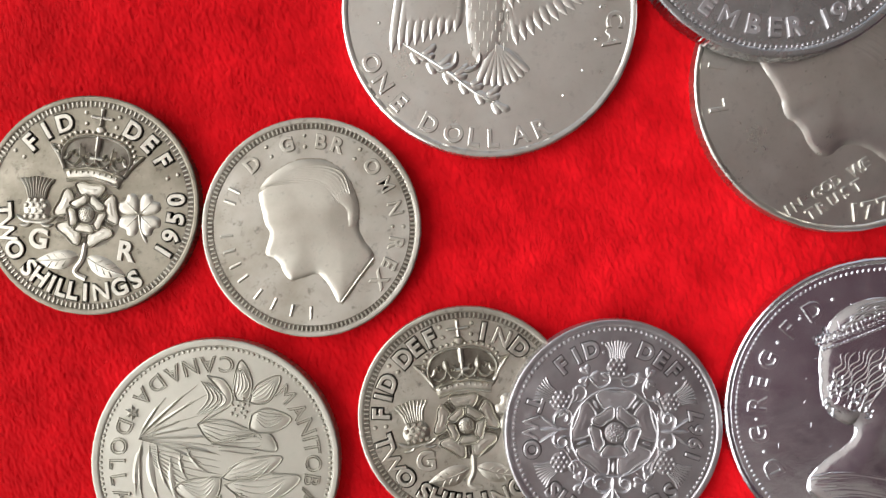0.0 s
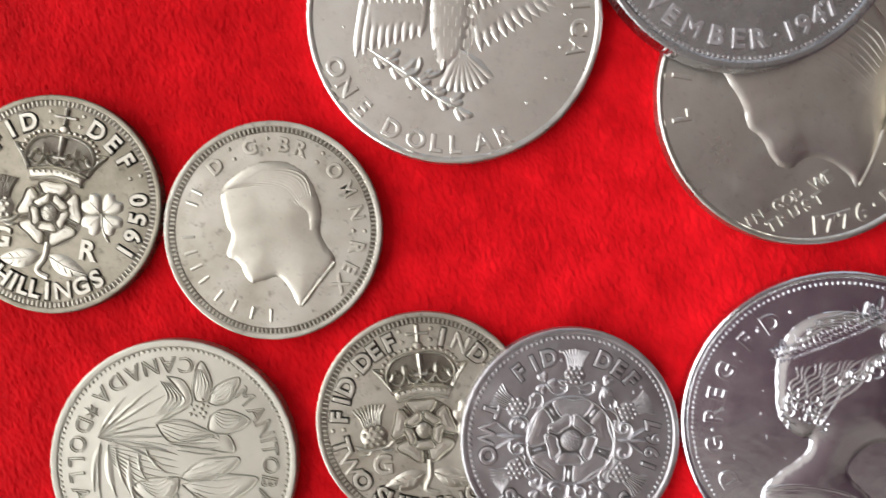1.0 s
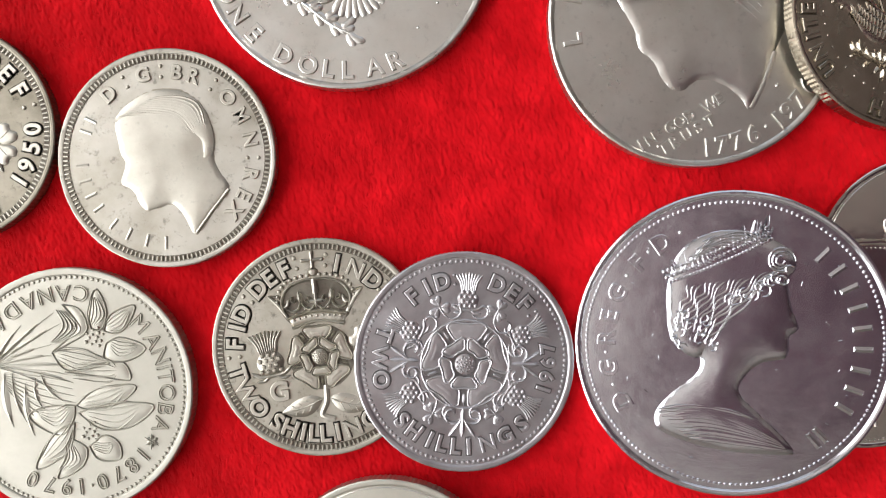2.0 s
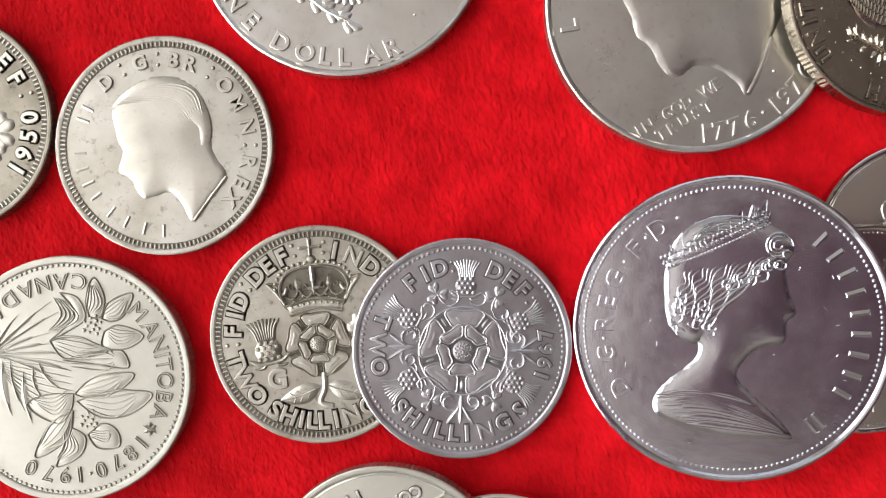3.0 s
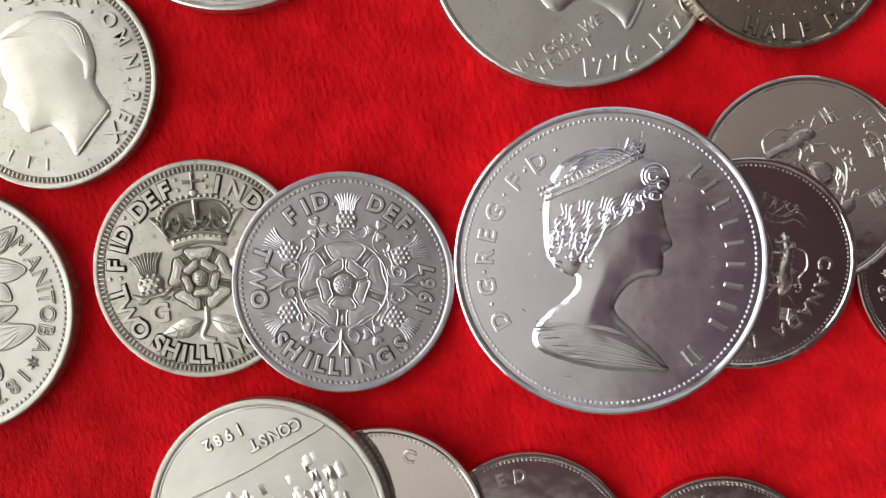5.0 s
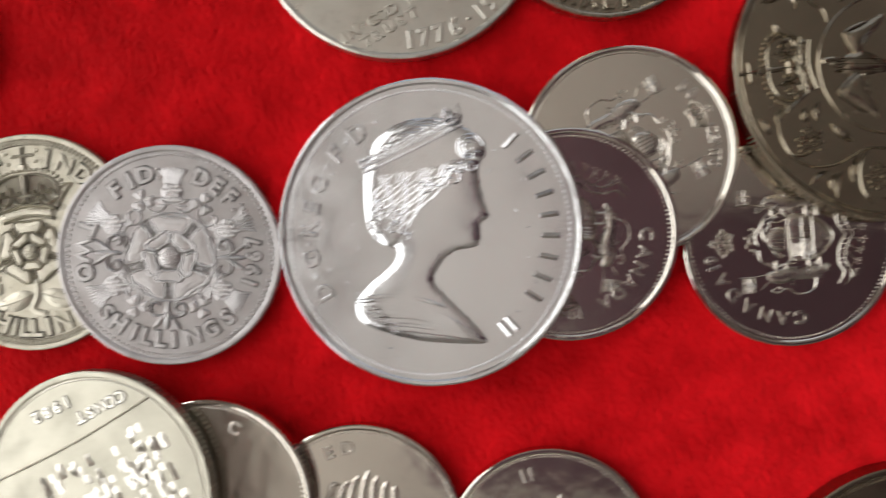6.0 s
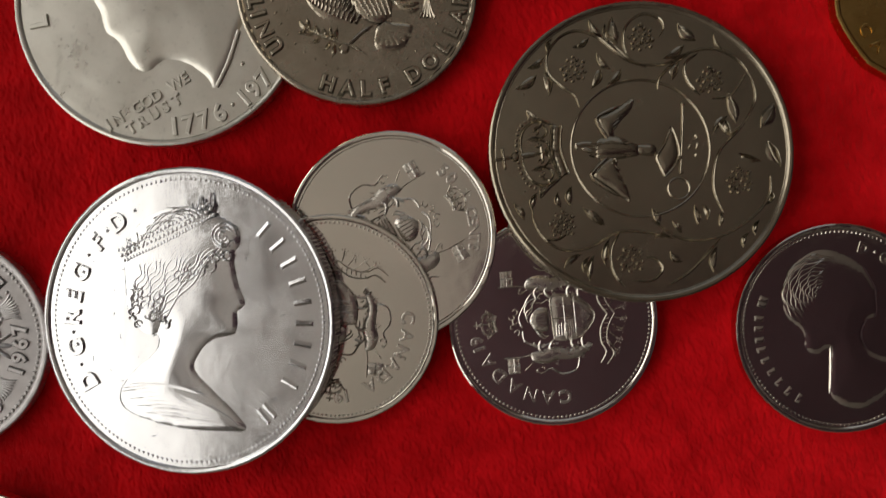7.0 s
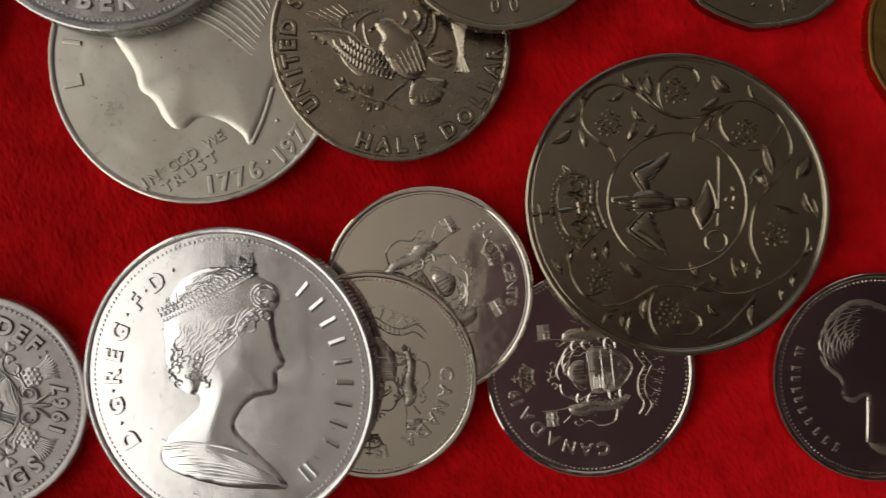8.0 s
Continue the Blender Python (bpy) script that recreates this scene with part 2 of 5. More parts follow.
def glyph(letter, outline=False):
    """One letter of the built-in font, unit size, centred, its top at z = 1."""
    if (letter, outline) not in GLYPHS:
        curve = bpy.data.curves.new("letter", "FONT")
        curve.body, curve.align_x = letter, "CENTER"
        curve.resolution_u = 4
        if outline in ("halo", "thin"):
            curve.offset, curve.extrude = (0.05 if letter in "MNW" else 0.1) if outline == "halo" else 0.015 if letter in "MNW" else 0.035, 0.001
        elif outline:
            curve.fill_mode, curve.bevel_depth, curve.bevel_resolution = "NONE", 0.03, 1
        else:
            curve.extrude, curve.bevel_depth, curve.bevel_resolution, curve.offset = 0.03, 0.03, 1, 0.0 if letter in "MNWVA4" else 0.016
        ob = new("letter", curve)
        bpy.context.view_layer.update()
        me = bpy.data.meshes.new_from_object(ob.evaluated_get(bpy.context.evaluated_depsgraph_get()))
        v = np.array([tuple(q.co) for q in me.vertices])
        f = [tuple(q.vertices) for q in me.polygons]
        bpy.data.objects.remove(ob)
        bpy.data.meshes.remove(me)
        v[:, 0] -= (v[:, 0].min() + v[:, 0].max()) / 2
        v[:, 1] -= 0.36 if letter not in ".:" else (v[:, 1].min() + v[:, 1].max()) / 2
        v[:, 2] /= max(v[:, 2].max(), 1e-9)
        GLYPHS[letter, outline] = (v, f)
    return GLYPHS[letter, outline]


def letter_at(letter, x, y, size, turn, height, outline=False, wide=1.0, base=0.0):
    v, f = glyph(letter, outline)
    v = v * (size * 1.06 * wide, size * 1.06, height)
    return moved((v, f), 1, turn, (x, y), base)


def around(text, angles, r, size, outward, height=0.02, outline=False, wide=1.0, base=0.0):
    """Letters round a coin. angles: one for each letter. outward: the letters' tops point to the rim."""
    pieces = []
    for ch, a in zip(text, angles):
        x, y = r * np.cos(np.radians(a)), r * np.sin(np.radians(a))
        pieces.append(letter_at(ch, x, y, size, a - 90 if outward else a + 90, height, outline, wide, base))
    return join(pieces)


def bars_around(angles, r, length, width, height=0.02, base=0.0):
    """Plain radial bars in place of a name, one for each letter."""
    pieces = []
    for a in angles:
        half = width / 2
        bar = pillow([(-length / 2, -half), (length / 2, -half), (length / 2, half), (-length / 2, half)], height, 0.016, 0.02, smooth=False, base=base)
        pieces.append(moved(bar, 1, a, (r * np.cos(np.radians(a)), r * np.sin(np.radians(a)))))
    return pieces


def straight(text, x, y, size, turn, gap, height=0.018, base=0.0, wide=1.0, outline=False):
    c, s = np.cos(np.radians(turn)), np.sin(np.radians(turn))
    return join([letter_at(ch, x + c * gap * k, y + s * gap * k, size, turn, height, outline, wide, base) for k, ch in enumerate(text) if ch != " "])


def dots(places, r, height=0.018, base=0.0):
    return [dome(q * np.cos(np.radians(a)), q * np.sin(np.radians(a)), r, height, base) for a, q in places]



# ---- the room that closes the place ----
def room():
    low, top = -TABLE, 1.75
    tagged(box("floor", (WALL_X, -1.9, low - 0.05), (2.4, 1.6, low), BOARDS), "brown boarded floor of the room", "floor", kind="structure")
    tagged(box("ceiling", (WALL_X, -1.9, top), (2.4, 1.6, top + 0.1), CEIL), "off-white painted ceiling", "ceiling", kind="structure")
    # Added unseen panel: stands in for the held phone mirrored dark in the coins.
    tagged(box("dark_reflection_panel", (-0.01, -0.58, top - 0.25), (2.4, 0.06, top), DARK_PANEL), "unseen dark panel added to give the coins their dark reflections", "soffit", kind="structure")
    # The opening in this wall is made up too, for the north fill.
    north = tagged(new("wall_north"), "cream plastered wall with an opening for the added north fill", "wall", kind="structure")
    for name, x0, x1, z0, z1 in (("pier", WALL_X, -0.95, low, top), ("pier", 1.05, 2.4, low, top), ("sill_wall", -0.95, 1.05, low, 0.35), ("lintel", -0.95, 1.05, 1.55, top)):
        if x1 > x0:
            box(name, (x0, 1.6, z0), (x1, 1.7, z1), PLASTER, north)
    tagged(box("wall_south", (WALL_X, -2.0, low), (2.4, -1.9, top), PLASTER), "cream plastered wall", "wall", kind="structure")
    tagged(box("wall_east", (2.4, -2.0, low), (2.5, 1.7, top), DARK_PANEL), "dark timber clad wall", "wall", kind="structure")
    west = tagged(new("wall_west"), "cream plastered wall with a wide window opening", "wall", kind="structure")
    for name, y0, y1, z0, z1 in (("pier", -2.0, -1.25, low, top), ("pier", 0.85, 1.7, low, top), ("sill_wall", -1.25, 0.85, low, 0.12), ("lintel", -1.25, 0.85, 1.42, top)):
        box(name, (WALL_X - 0.1, y0, z0), (WALL_X, y1, z1), PLASTER, west)
    table = tagged(new("table"), "plain wooden table under the red felt", "table")
    table.location = (0.06, 0, -TABLE)
    box("tabletop", (-0.55, -0.4, TABLE - 0.034), (0.55, 0.4, TABLE - 0.004), BOARDS, table)
    for x in (-0.5, 0.44):
        for y in (-0.36, 0.3):
            box("leg", (x, y, 0), (x + 0.06, y + 0.06, TABLE - 0.034), BOARDS, table)


room()


def felt():
    nx, ny = 120, 90
    xs, ys = np.linspace(-0.47, 0.59, nx), np.linspace(-0.38, 0.38, ny)
    gx, gy = np.meshgrid(xs, ys)
    v = [(x, y, 0.00012 * noise.noise((x * 40, y * 40, 0))) for x, y in zip(gx.ravel(), gy.ravel())]
    f = [(j * nx + i, j * nx + i + 1, j * nx + nx + i + 1, j * nx + nx + i) for j in range(ny - 1) for i in range(nx - 1)]
    n = len(v)
    edge = [(x, -0.38) for x in (-0.47, 0.59)] + [(x, 0.38) for x in (0.59, -0.47)]
    v += [(x, y, -0.004) for x, y in edge]
    corner = [0, nx - 1, nx * ny - 1, nx * ny - nx]
    f += [(corner[(k + 1) % 4], corner[k], n + k, n + (k + 1) % 4) for k in range(4)] + [(n + 3, n + 2, n + 1, n)]
    cloth = new("felt_cloth", mesh_of("felt_cloth", (v, f), FELT))
    return tagged(cloth, "bright red wool felt cloth spread over a table", "cloth")


CLOTH = felt()


COINS = []


# ---- coins ----
def blank(t, rec, rim, reeds, sides=0):
    """A struck disc of radius 1: its field at z = 0, the rim rec above it, the edge reeded."""
    n = reeds * 2
    low = rec - t
    rows = [(1 - rim - 0.012, 0, 0), (1 - rim - 0.008, rec * 0.2, 0), (1 - rim, rec * 0.75, 0), (1 - rim + 0.012, rec, 0), (1 - 0.012, rec, 0), (1 - 0.001, rec - 0.006, 0),
            (1.003, rec - 0.02, 1), (1.003, low + 0.02, 1), (1 - 0.02, low, 0)]
    v, f = [(0, 0, 0), (0, 0, low)], []
    for k, (r, z, reed) in enumerate(rows):
        for i in range(n):
            a = 2 * np.pi * i / n
            q = r - (0.007 if reed and i % 2 else 0)
            if k > 2:
                q *= 1 + 0.0018 * noise.noise((9 * np.cos(a), 9 * np.sin(a), t * 50)) + 0.0012 * noise.noise((40 * np.cos(a), 40 * np.sin(a), t * 90))
            if sides:
                b = (a % (2 * np.pi / sides)) - np.pi / sides
                q *= 0.55 + 0.45 * np.cos(np.pi / sides) / np.cos(b)
            v.append((q * np.cos(a), q * np.sin(a), z))
    for i in range(n):
        j = (i + 1) % n
        f.append((0, 2 + i, 2 + j))
        for k in range(len(rows) - 1):
            a, b = 2 + k * n, 2 + (k + 1) * n
            f.append((a + i, b + i, b + j, a + j))
        a = 2 + (len(rows) - 1) * n
        f.append((1, a + j, a + i))
    return np.array(v), f


def washer(r0, r1, z, n=160):
    v = [(r * np.cos(2 * np.pi * i / n), r * np.sin(2 * np.pi * i / n), z) for r in (r0, r1) for i in range(n)]
    return np.array(v), [(i, (i + 1) % n, n + (i + 1) % n, n + i)[::-1] for i in range(n)]


def beads(count, r, size):
    return join([dome(r * np.cos(2 * np.pi * i / count), r * np.sin(2 * np.pi * i / count), size, size * 0.75, sides=6) for i in range(count)])


def teeth(count, r, length, width, height):
    one = np.array([(-1, -1, 0), (1, -1, 0), (1, 1, 0), (-1, 1, 0), (-0.9, -0.5, 1), (1, -0.5, 1), (1, 0.5, 1), (-0.9, 0.5, 1)]) * (length / 2, width / 2, height)
    faces = [(4, 5, 6, 7), (0, 1, 5, 4), (1, 2, 6, 5), (2, 3, 7, 6), (3, 0, 4, 7)]
    return join([moved((one, faces), 1, a, (r * np.cos(np.radians(a)), r * np.sin(np.radians(a)))) for a in np.arange(count) * 360 / count])


def coin(label, radius, thick, place, tilt, turn, field, parts, rec=0.012, rim=0.055, reeds=150, group="coins on the felt", sides=0):
    """A coin of that radius in mm. place: the middle of its upper face. parts: name, piece, material, label, kind."""
    thing = tagged(new("coin"), label, "coin", group)
    lean = pose(0, 0, 0, tilt[0], tilt[1], 0)
    foot = Vector(place) - lean.to_3x3() @ Vector((0, 0, thick))
    thing.matrix_world = Matrix.Translation(foot / 1000) @ lean
    COINS.append((place[0] / 1000, place[1] / 1000, radius / 1000))
    size = radius / 1000

    def fitted(piece):
        v, f = moved(piece, 1, turn)
        v = v * size
        v[:, 2] += (thick - rec * radius) / 1000
        return v, f

    part("blank", fitted(blank(thick / radius, rec, rim, reeds, sides)), field, thing, crease=14)
    for name, piece, mat, note, kind, *inner in parts:
        if isinstance(piece, list):
            for one in piece:
                part(name, fitted(one), mat, thing, note, kind)
            continue
        whole = part(name, fitted(piece), mat, thing, note, kind)
        for inner_name, pieces, *other in inner:
            for one in pieces:
                part(inner_name, fitted(one), other[0] if other else mat, whole)
    return thing


# ---- devices on the coins ----
def rose(r, h=0.035):
    pieces = []
    lobe = [(-0.2, 0), (-0.22, 0.27), (-0.04, 0.43), (0.09, 0.49), (0.19, 0.36), (0.17, 0), (0.19, -0.36), (0.09, -0.49), (-0.04, -0.43), (-0.22, -0.27)]
    for q, w, turn, z in ((0.79, 1.0, 90, 0.0), (0.46, 0.66, 126, h * 0.3)):
        for k in range(5):
            a = turn + 72 * k
            at = (q * np.cos(np.radians(a)), q * np.sin(np.radians(a)))
            petal = join([pillow([(x * w * 1.05, y * w) for x, y in lobe], h * 0.25, 0.06, 0.05), pillow([(x * w * 0.55 - 0.02, y * w * 0.62) for x, y in lobe], h * 0.14, 0.12, 0.05, base=h * 0.2)])
            pieces.append(moved(petal, 1, a, at, z))
            lip = stroke([(x * w, y * w * 0.96) for x, y in lobe + lobe[:1]], 0.055, h * 0.42, 0.04, (1, 1), base=h * 0.2)
            pieces.append(moved(lip, 1, a, at, z))
    for k in range(5):
        pieces.append(leaf(0.66 * np.cos(np.radians(54 + 72 * k)), 0.66 * np.sin(np.radians(54 + 72 * k)), 0.36, 0.11, 54 + 72 * k, h * 0.55, spacing=0.05))
    pieces.append(dome(0, 0, 0.25, h * 0.7, h * 0.4, 18))
    for i in range(31):
        q = 0.21 * math.sqrt(i / 31)
        pieces.append(dome(q * np.cos(2.4 * i), q * np.sin(2.4 * i), 0.03, h * 0.25, h * (1.1 - 1.4 * q), 6))
    core, petal = pieces[20:], [join(pieces[2 * k : 2 * k + 2]) for k in range(10)]
    sized = [(v * (r, r, 1), f) for v, f in [join(core)] + petal]
    return sized[0], sized[1:]


def thistle(size, h=0.03):
    """A thistle head, upright, its foot at the origin, 1 high."""
    pieces = [pillow([(0, 0), (0.22, 0.08), (0.32, 0.3), (0.2, 0.52), (0, 0.56), (-0.2, 0.52), (-0.32, 0.3), (-0.22, 0.08)], h, 0.25, 0.06)]
    for k in range(9):
        s = (k - 4) / 4
        pieces.append(stroke([(0.17 * s, 0.5), (0.22 * s, 0.74), (0.36 * s, 1.0 - 0.06 * abs(s))], 0.085, h * 0.9, 0.08, (0.6, 0.5)))
    for row in range(4):
        for k in range(4 - row % 2):
            pieces.append(dome((k - 1.5 + 0.5 * (row % 2)) * 0.14, 0.12 + 0.12 * row, 0.06, h * 0.5, h * 0.85, 6))
    for s in (-1, 1):
        pieces.append(stroke([(0, 0), (0.25 * s, 0.02), (0.45 * s, 0.15)], 0.1, h * 0.8, 0.07, (0.8, 0.2)))
        pieces.append(stroke([(0.1 * s, 0), (0.2 * s, -0.08), (0.38 * s, -0.06)], 0.08, h * 0.8, 0.07, (0.8, 0.2)))
    v, f = join(pieces)
    return v * (size, size, 1), f


def shamrock(size, h=0.026, leaves=3):
    pieces = []
    for k in range(leaves):
        a = 90 + (360 / leaves) * k if leaves == 3 else 45 + 90 * k
        heart = pillow([(0.05, 0), (0.26, 0.26), (0.5, 0.32), (0.63, 0.15), (0.55, 0), (0.63, -0.15), (0.5, -0.32), (0.26, -0.26)], h, 0.12, 0.05)
        pieces += [moved(heart, 1, a), moved(stroke([(0.05, 0), (0.3, 0), (0.5, 0)], 0.06, h * 0.5, 0.1, base=h * 0.7), 1, a)]
    pieces.append(stroke([(0, 0), (0.05, -0.4), (0.2, -0.75)], 0.1, h, 0.1, (1, 0.5)))
    v, f = join(pieces)
    return v * (size, size, 1), f


def crown(h=0.03):
    """A royal crown, upright, about 1 wide, its band at y = 0."""
    pieces = [pillow([(-0.40, 0), (0, 0.06), (0.40, 0), (0.43, 0.12), (0, 0.19), (-0.43, 0.12)], h, 0.05, 0.03, smooth=False),
              stroke([(-0.40, 0.0), (0, 0.06), (0.40, 0.0)], 0.05, h * 1.3, 0.04, (1, 1)), stroke([(-0.43, 0.12), (0, 0.19), (0.43, 0.12)], 0.04, h * 1.3, 0.04, (1, 1))]
    for s in (-1, 1):
        arch = curve_through([(0.44 * s, 0.17), (0.44 * s, 0.34), (0.32 * s, 0.5), (0.14 * s, 0.57), (0.0, 0.57)], False, 0.02)
        pieces += [stroke(arch, 0.04, h, 0.03, (1, 1)), stroke([(0.43 * s, 0.14), (0.5 * s, 0.3), (0.58 * s, 0.42)], 0.06, h, 0.04, (1, 0.4)), stroke([(0.58 * s, 0.42), (0.48 * s, 0.4), (0.45 * s, 0.36)], 0.03, h * 0.8, 0.03)]
        pieces += [dome(x * 1.12, 0.3 + (y - 0.3) * 1.2 if y > 0.3 else y, 0.028, h, 0, 6) for x, y in arch[8:-2:3]]
        pieces += [stroke([(0.4 * s, 0.24), (0.32 * s, 0.2), (0.24 * s, 0.24), (0.2 * s, 0.32)], 0.036, h, 0.03, (0.8, 0.5)), stroke([(0.02 * s, 0.26), (0.08 * s, 0.21), (0.15 * s, 0.24), (0.2 * s, 0.32)], 0.036, h, 0.03, (0.8, 0.5)),
                   leaf(0.2 * s, 0.28, 0.2, 0.09, 90, h, spacing=0.03), stroke([(0.34 * s, 0.36), (0.38 * s, 0.28), (0.44 * s, 0.26)], 0.05, h, 0.03), scroll(0.12 * s, 0.33, 0.045, 90, 280 * s, 0.026, h, 0.4), scroll(0.28 * s, 0.34, 0.045, 90, -280 * s, 0.026, h, 0.4)]
        pieces += [dome(x * s, y, 0.02, h * 0.8, 0, 6) for x, y in ((0.1, 0.19), (0.2, 0.18), (0.3, 0.16), (0.16, 0.22))]
    pieces += [stroke([(0, 0.4), (0, 0.58)], 0.075, h * 1.2, 0.03, (1, 1)), stroke([(0, 0.22), (0, 0.4)], 0.05, h, 0.03, (0.4, 0.8)), stroke([(-0.08, 0.31), (0, 0.31), (0.08, 0.31)], 0.05, h, 0.03, (1, 1)), dome(0, 0.665, 0.06, h * 1.2, 0, 12)]
    pieces += [stroke([(0, 0.72), (0, 0.79), (0, 0.92)], 0.045, h, 0.02, (1, 1)), stroke([(-0.1, 0.815), (0, 0.815), (0.1, 0.815)], 0.045, h, 0.02, (1, 1))]
    pieces += [dome(0.1 * np.cos(a), 0.815 + 0.1 * np.sin(a), 0.028, h, 0, 6) for a in (0, np.pi / 2, np.pi)]
    pieces += [dome(x, 0.085 + 0.045 * (1 - (x / 0.4) ** 2), 0.022, h * 0.5, h * 0.95, 6) for x in np.linspace(-0.34, 0.34, 9)]
    v, f = join(pieces)
    v[:, 0] *= 0.8 + 0.5 * v[:, 1]
    return v, f


def scroll(x, y, r, start, sweep, width=0.03, h=0.03, inner=0.35):
    s = np.linspace(0, 1, 14)
    a, q = np.radians(start + sweep * s), r * (1 - (1 - inner) * s)
    return stroke(np.column_stack([x + q * np.cos(a), y + q * np.sin(a)]), width, h, 0.025, (0.3, 0.8))


def berries(x, y, r, count, h=0.04, seed=1):
    rng = np.random.default_rng(seed)
    pieces = []
    for i in range(count):
        q = r * math.sqrt((i + 0.5) / count)
        pieces.append(dome(x + q * np.cos(2.4 * i), y + q * np.sin(2.4 * i), r * rng.uniform(0.14, 0.22), h * rng.uniform(0.6, 1), 0, 6))
    return join(pieces)


HEAD_LEFT = [(0.27, -0.70), (0.16, -0.535), (0.06, -0.43), (-0.04, -0.455), (-0.175, -0.49), (-0.25, -0.43), (-0.29, -0.34), (-0.34, -0.29), (-0.425, -0.235), (-0.385, -0.06), (-0.43, 0.03),
             (-0.46, 0.16), (-0.485, 0.315), (-0.38, 0.47), (-0.15, 0.61), (0.11, 0.62), (0.315, 0.495), (0.43, 0.24), (0.44, 0.0), (0.495, -0.12), (0.58, -0.28), (0.43, -0.5)]


def bust_left(h=0.05, swell=0.0):
    """A plain head-and-neck form that looks to the left."""
    return pillow(HEAD_LEFT, h, 0.035, 0.026, swell=swell, reach=0.3)


def lettered(name, text, angles, r, size, out, height, mat, gap, edge="thin"):
    """A word with the shade at its letters' edges painted as a dark flat outline."""
    return (name, around(text, angles, r, size, out, height), mat, "", "", ("grime", [around(text, angles, r, size, out, 0.0, edge, base=0.0013)], gap))


# ---- the coins, one by one: place of the upper face's middle and tilt ----
S = "stuff"


def florin(label, place, tilt, turn, top_text, year, fld):
    words, dot = top_text
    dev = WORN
    parts = [("tarnished_ring", washer(0.895, 0.945, 0.0012), DARK_GAP, "dark tarnish between the rim teeth", ""),
             ("rim_toothing", teeth(140, 0.925, 0.048, 0.022, 0.014), dev, "", S)]
    def word_with_grime(text, angles, out, size=0.205):
        grime = around(text, angles, 0.79, size, out, 0.0, "halo", base=0.0013)
        parts.append(("lettering", around(text, angles, 0.79, size, out), dev, "", "", ("grime", [grime], DARK_GAP)))

    for word, angles in words:
        word_with_grime(word, angles, True)
    parts.append(("stop", dots([(a, q) for a in dot for q in (0.75, 0.85)], 0.022), dev, "", ""))
    word_with_grime("TWO", (191.5, 205, 218.5), False)
    word_with_grime("SHILLINGS", (234, 243.5, 252.5, 260, 267.5, 275.5, 286, 298.5, 310), False)
    # Darker flats behind the rose and inside the crown.
    parts.append(("tarnish", moved(washer(0.0, 0.3, 0.0014, 48), 1, 0, (0.0, -0.09)), DARK_GAP, "dark tarnish between the petals", ""))
    parts.append(("tarnish", pillow([(-0.24, 0.23), (0, 0.28), (0.24, 0.23), (0.34, 0.42), (0.25, 0.58), (0, 0.62), (-0.25, 0.58), (-0.34, 0.42)], 0.0016, 0.02, 0.06, sink=0.0), DARK_GAP, "dark tarnish inside the crown", ""))
    if year:
        word_with_grime(year, (-23.5, -12.5, -0.5, 12), False)
    parts.append(("crown", moved(crown(0.03), 0.74, 0, (0, 0.2)), dev, "", ""))
    parts.append(("rose", moved(rose(0.29)[0], 1, 0, (-0.02, -0.085)), dev, "", "", ("petal", [moved(p, 1, 0, (-0.02, -0.085)) for p in rose(0.29)[1]])))
    parts.append(("thistle", moved(thistle(0.42), 1, 6, (-0.465, -0.22)), dev, "", ""))
    parts.append(("shamrock", moved(shamrock(0.34, 0.02, leaves=4), 1, 8, (0.46, -0.02)), dev, "", ""))
    parts.append(("initial", letter_at("G", -0.42, -0.36, 0.235, 0, 0.02), dev, "", ""))
    parts.append(("initial", letter_at("R", 0.4, -0.36, 0.235, 0, 0.02), dev, "", ""))
    parts.append(("stem", stroke([(0.01, -0.35), (0.0, -0.5), (-0.05, -0.62), (0.06, -0.67)], 0.06, 0.022, 0.03, (1, 1)), dev, "", ""))
    parts.append(("leaf", leaf(-0.03, -0.47, 0.42, 0.19, 194, 0.022, 0.02), dev, "", ""))
    parts.append(("leaf", leaf(0.03, -0.47, 0.42, 0.19, -17, 0.022, -0.02), dev, "", ""))
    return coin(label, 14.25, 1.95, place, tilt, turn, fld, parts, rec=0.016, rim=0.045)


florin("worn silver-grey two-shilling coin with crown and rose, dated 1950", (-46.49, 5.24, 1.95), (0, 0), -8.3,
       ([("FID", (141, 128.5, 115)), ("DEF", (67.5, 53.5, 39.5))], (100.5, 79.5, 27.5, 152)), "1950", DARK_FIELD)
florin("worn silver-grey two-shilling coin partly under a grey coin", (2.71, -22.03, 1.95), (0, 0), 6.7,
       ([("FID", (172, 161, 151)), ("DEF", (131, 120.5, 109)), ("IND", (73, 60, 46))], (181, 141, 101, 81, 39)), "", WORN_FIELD)


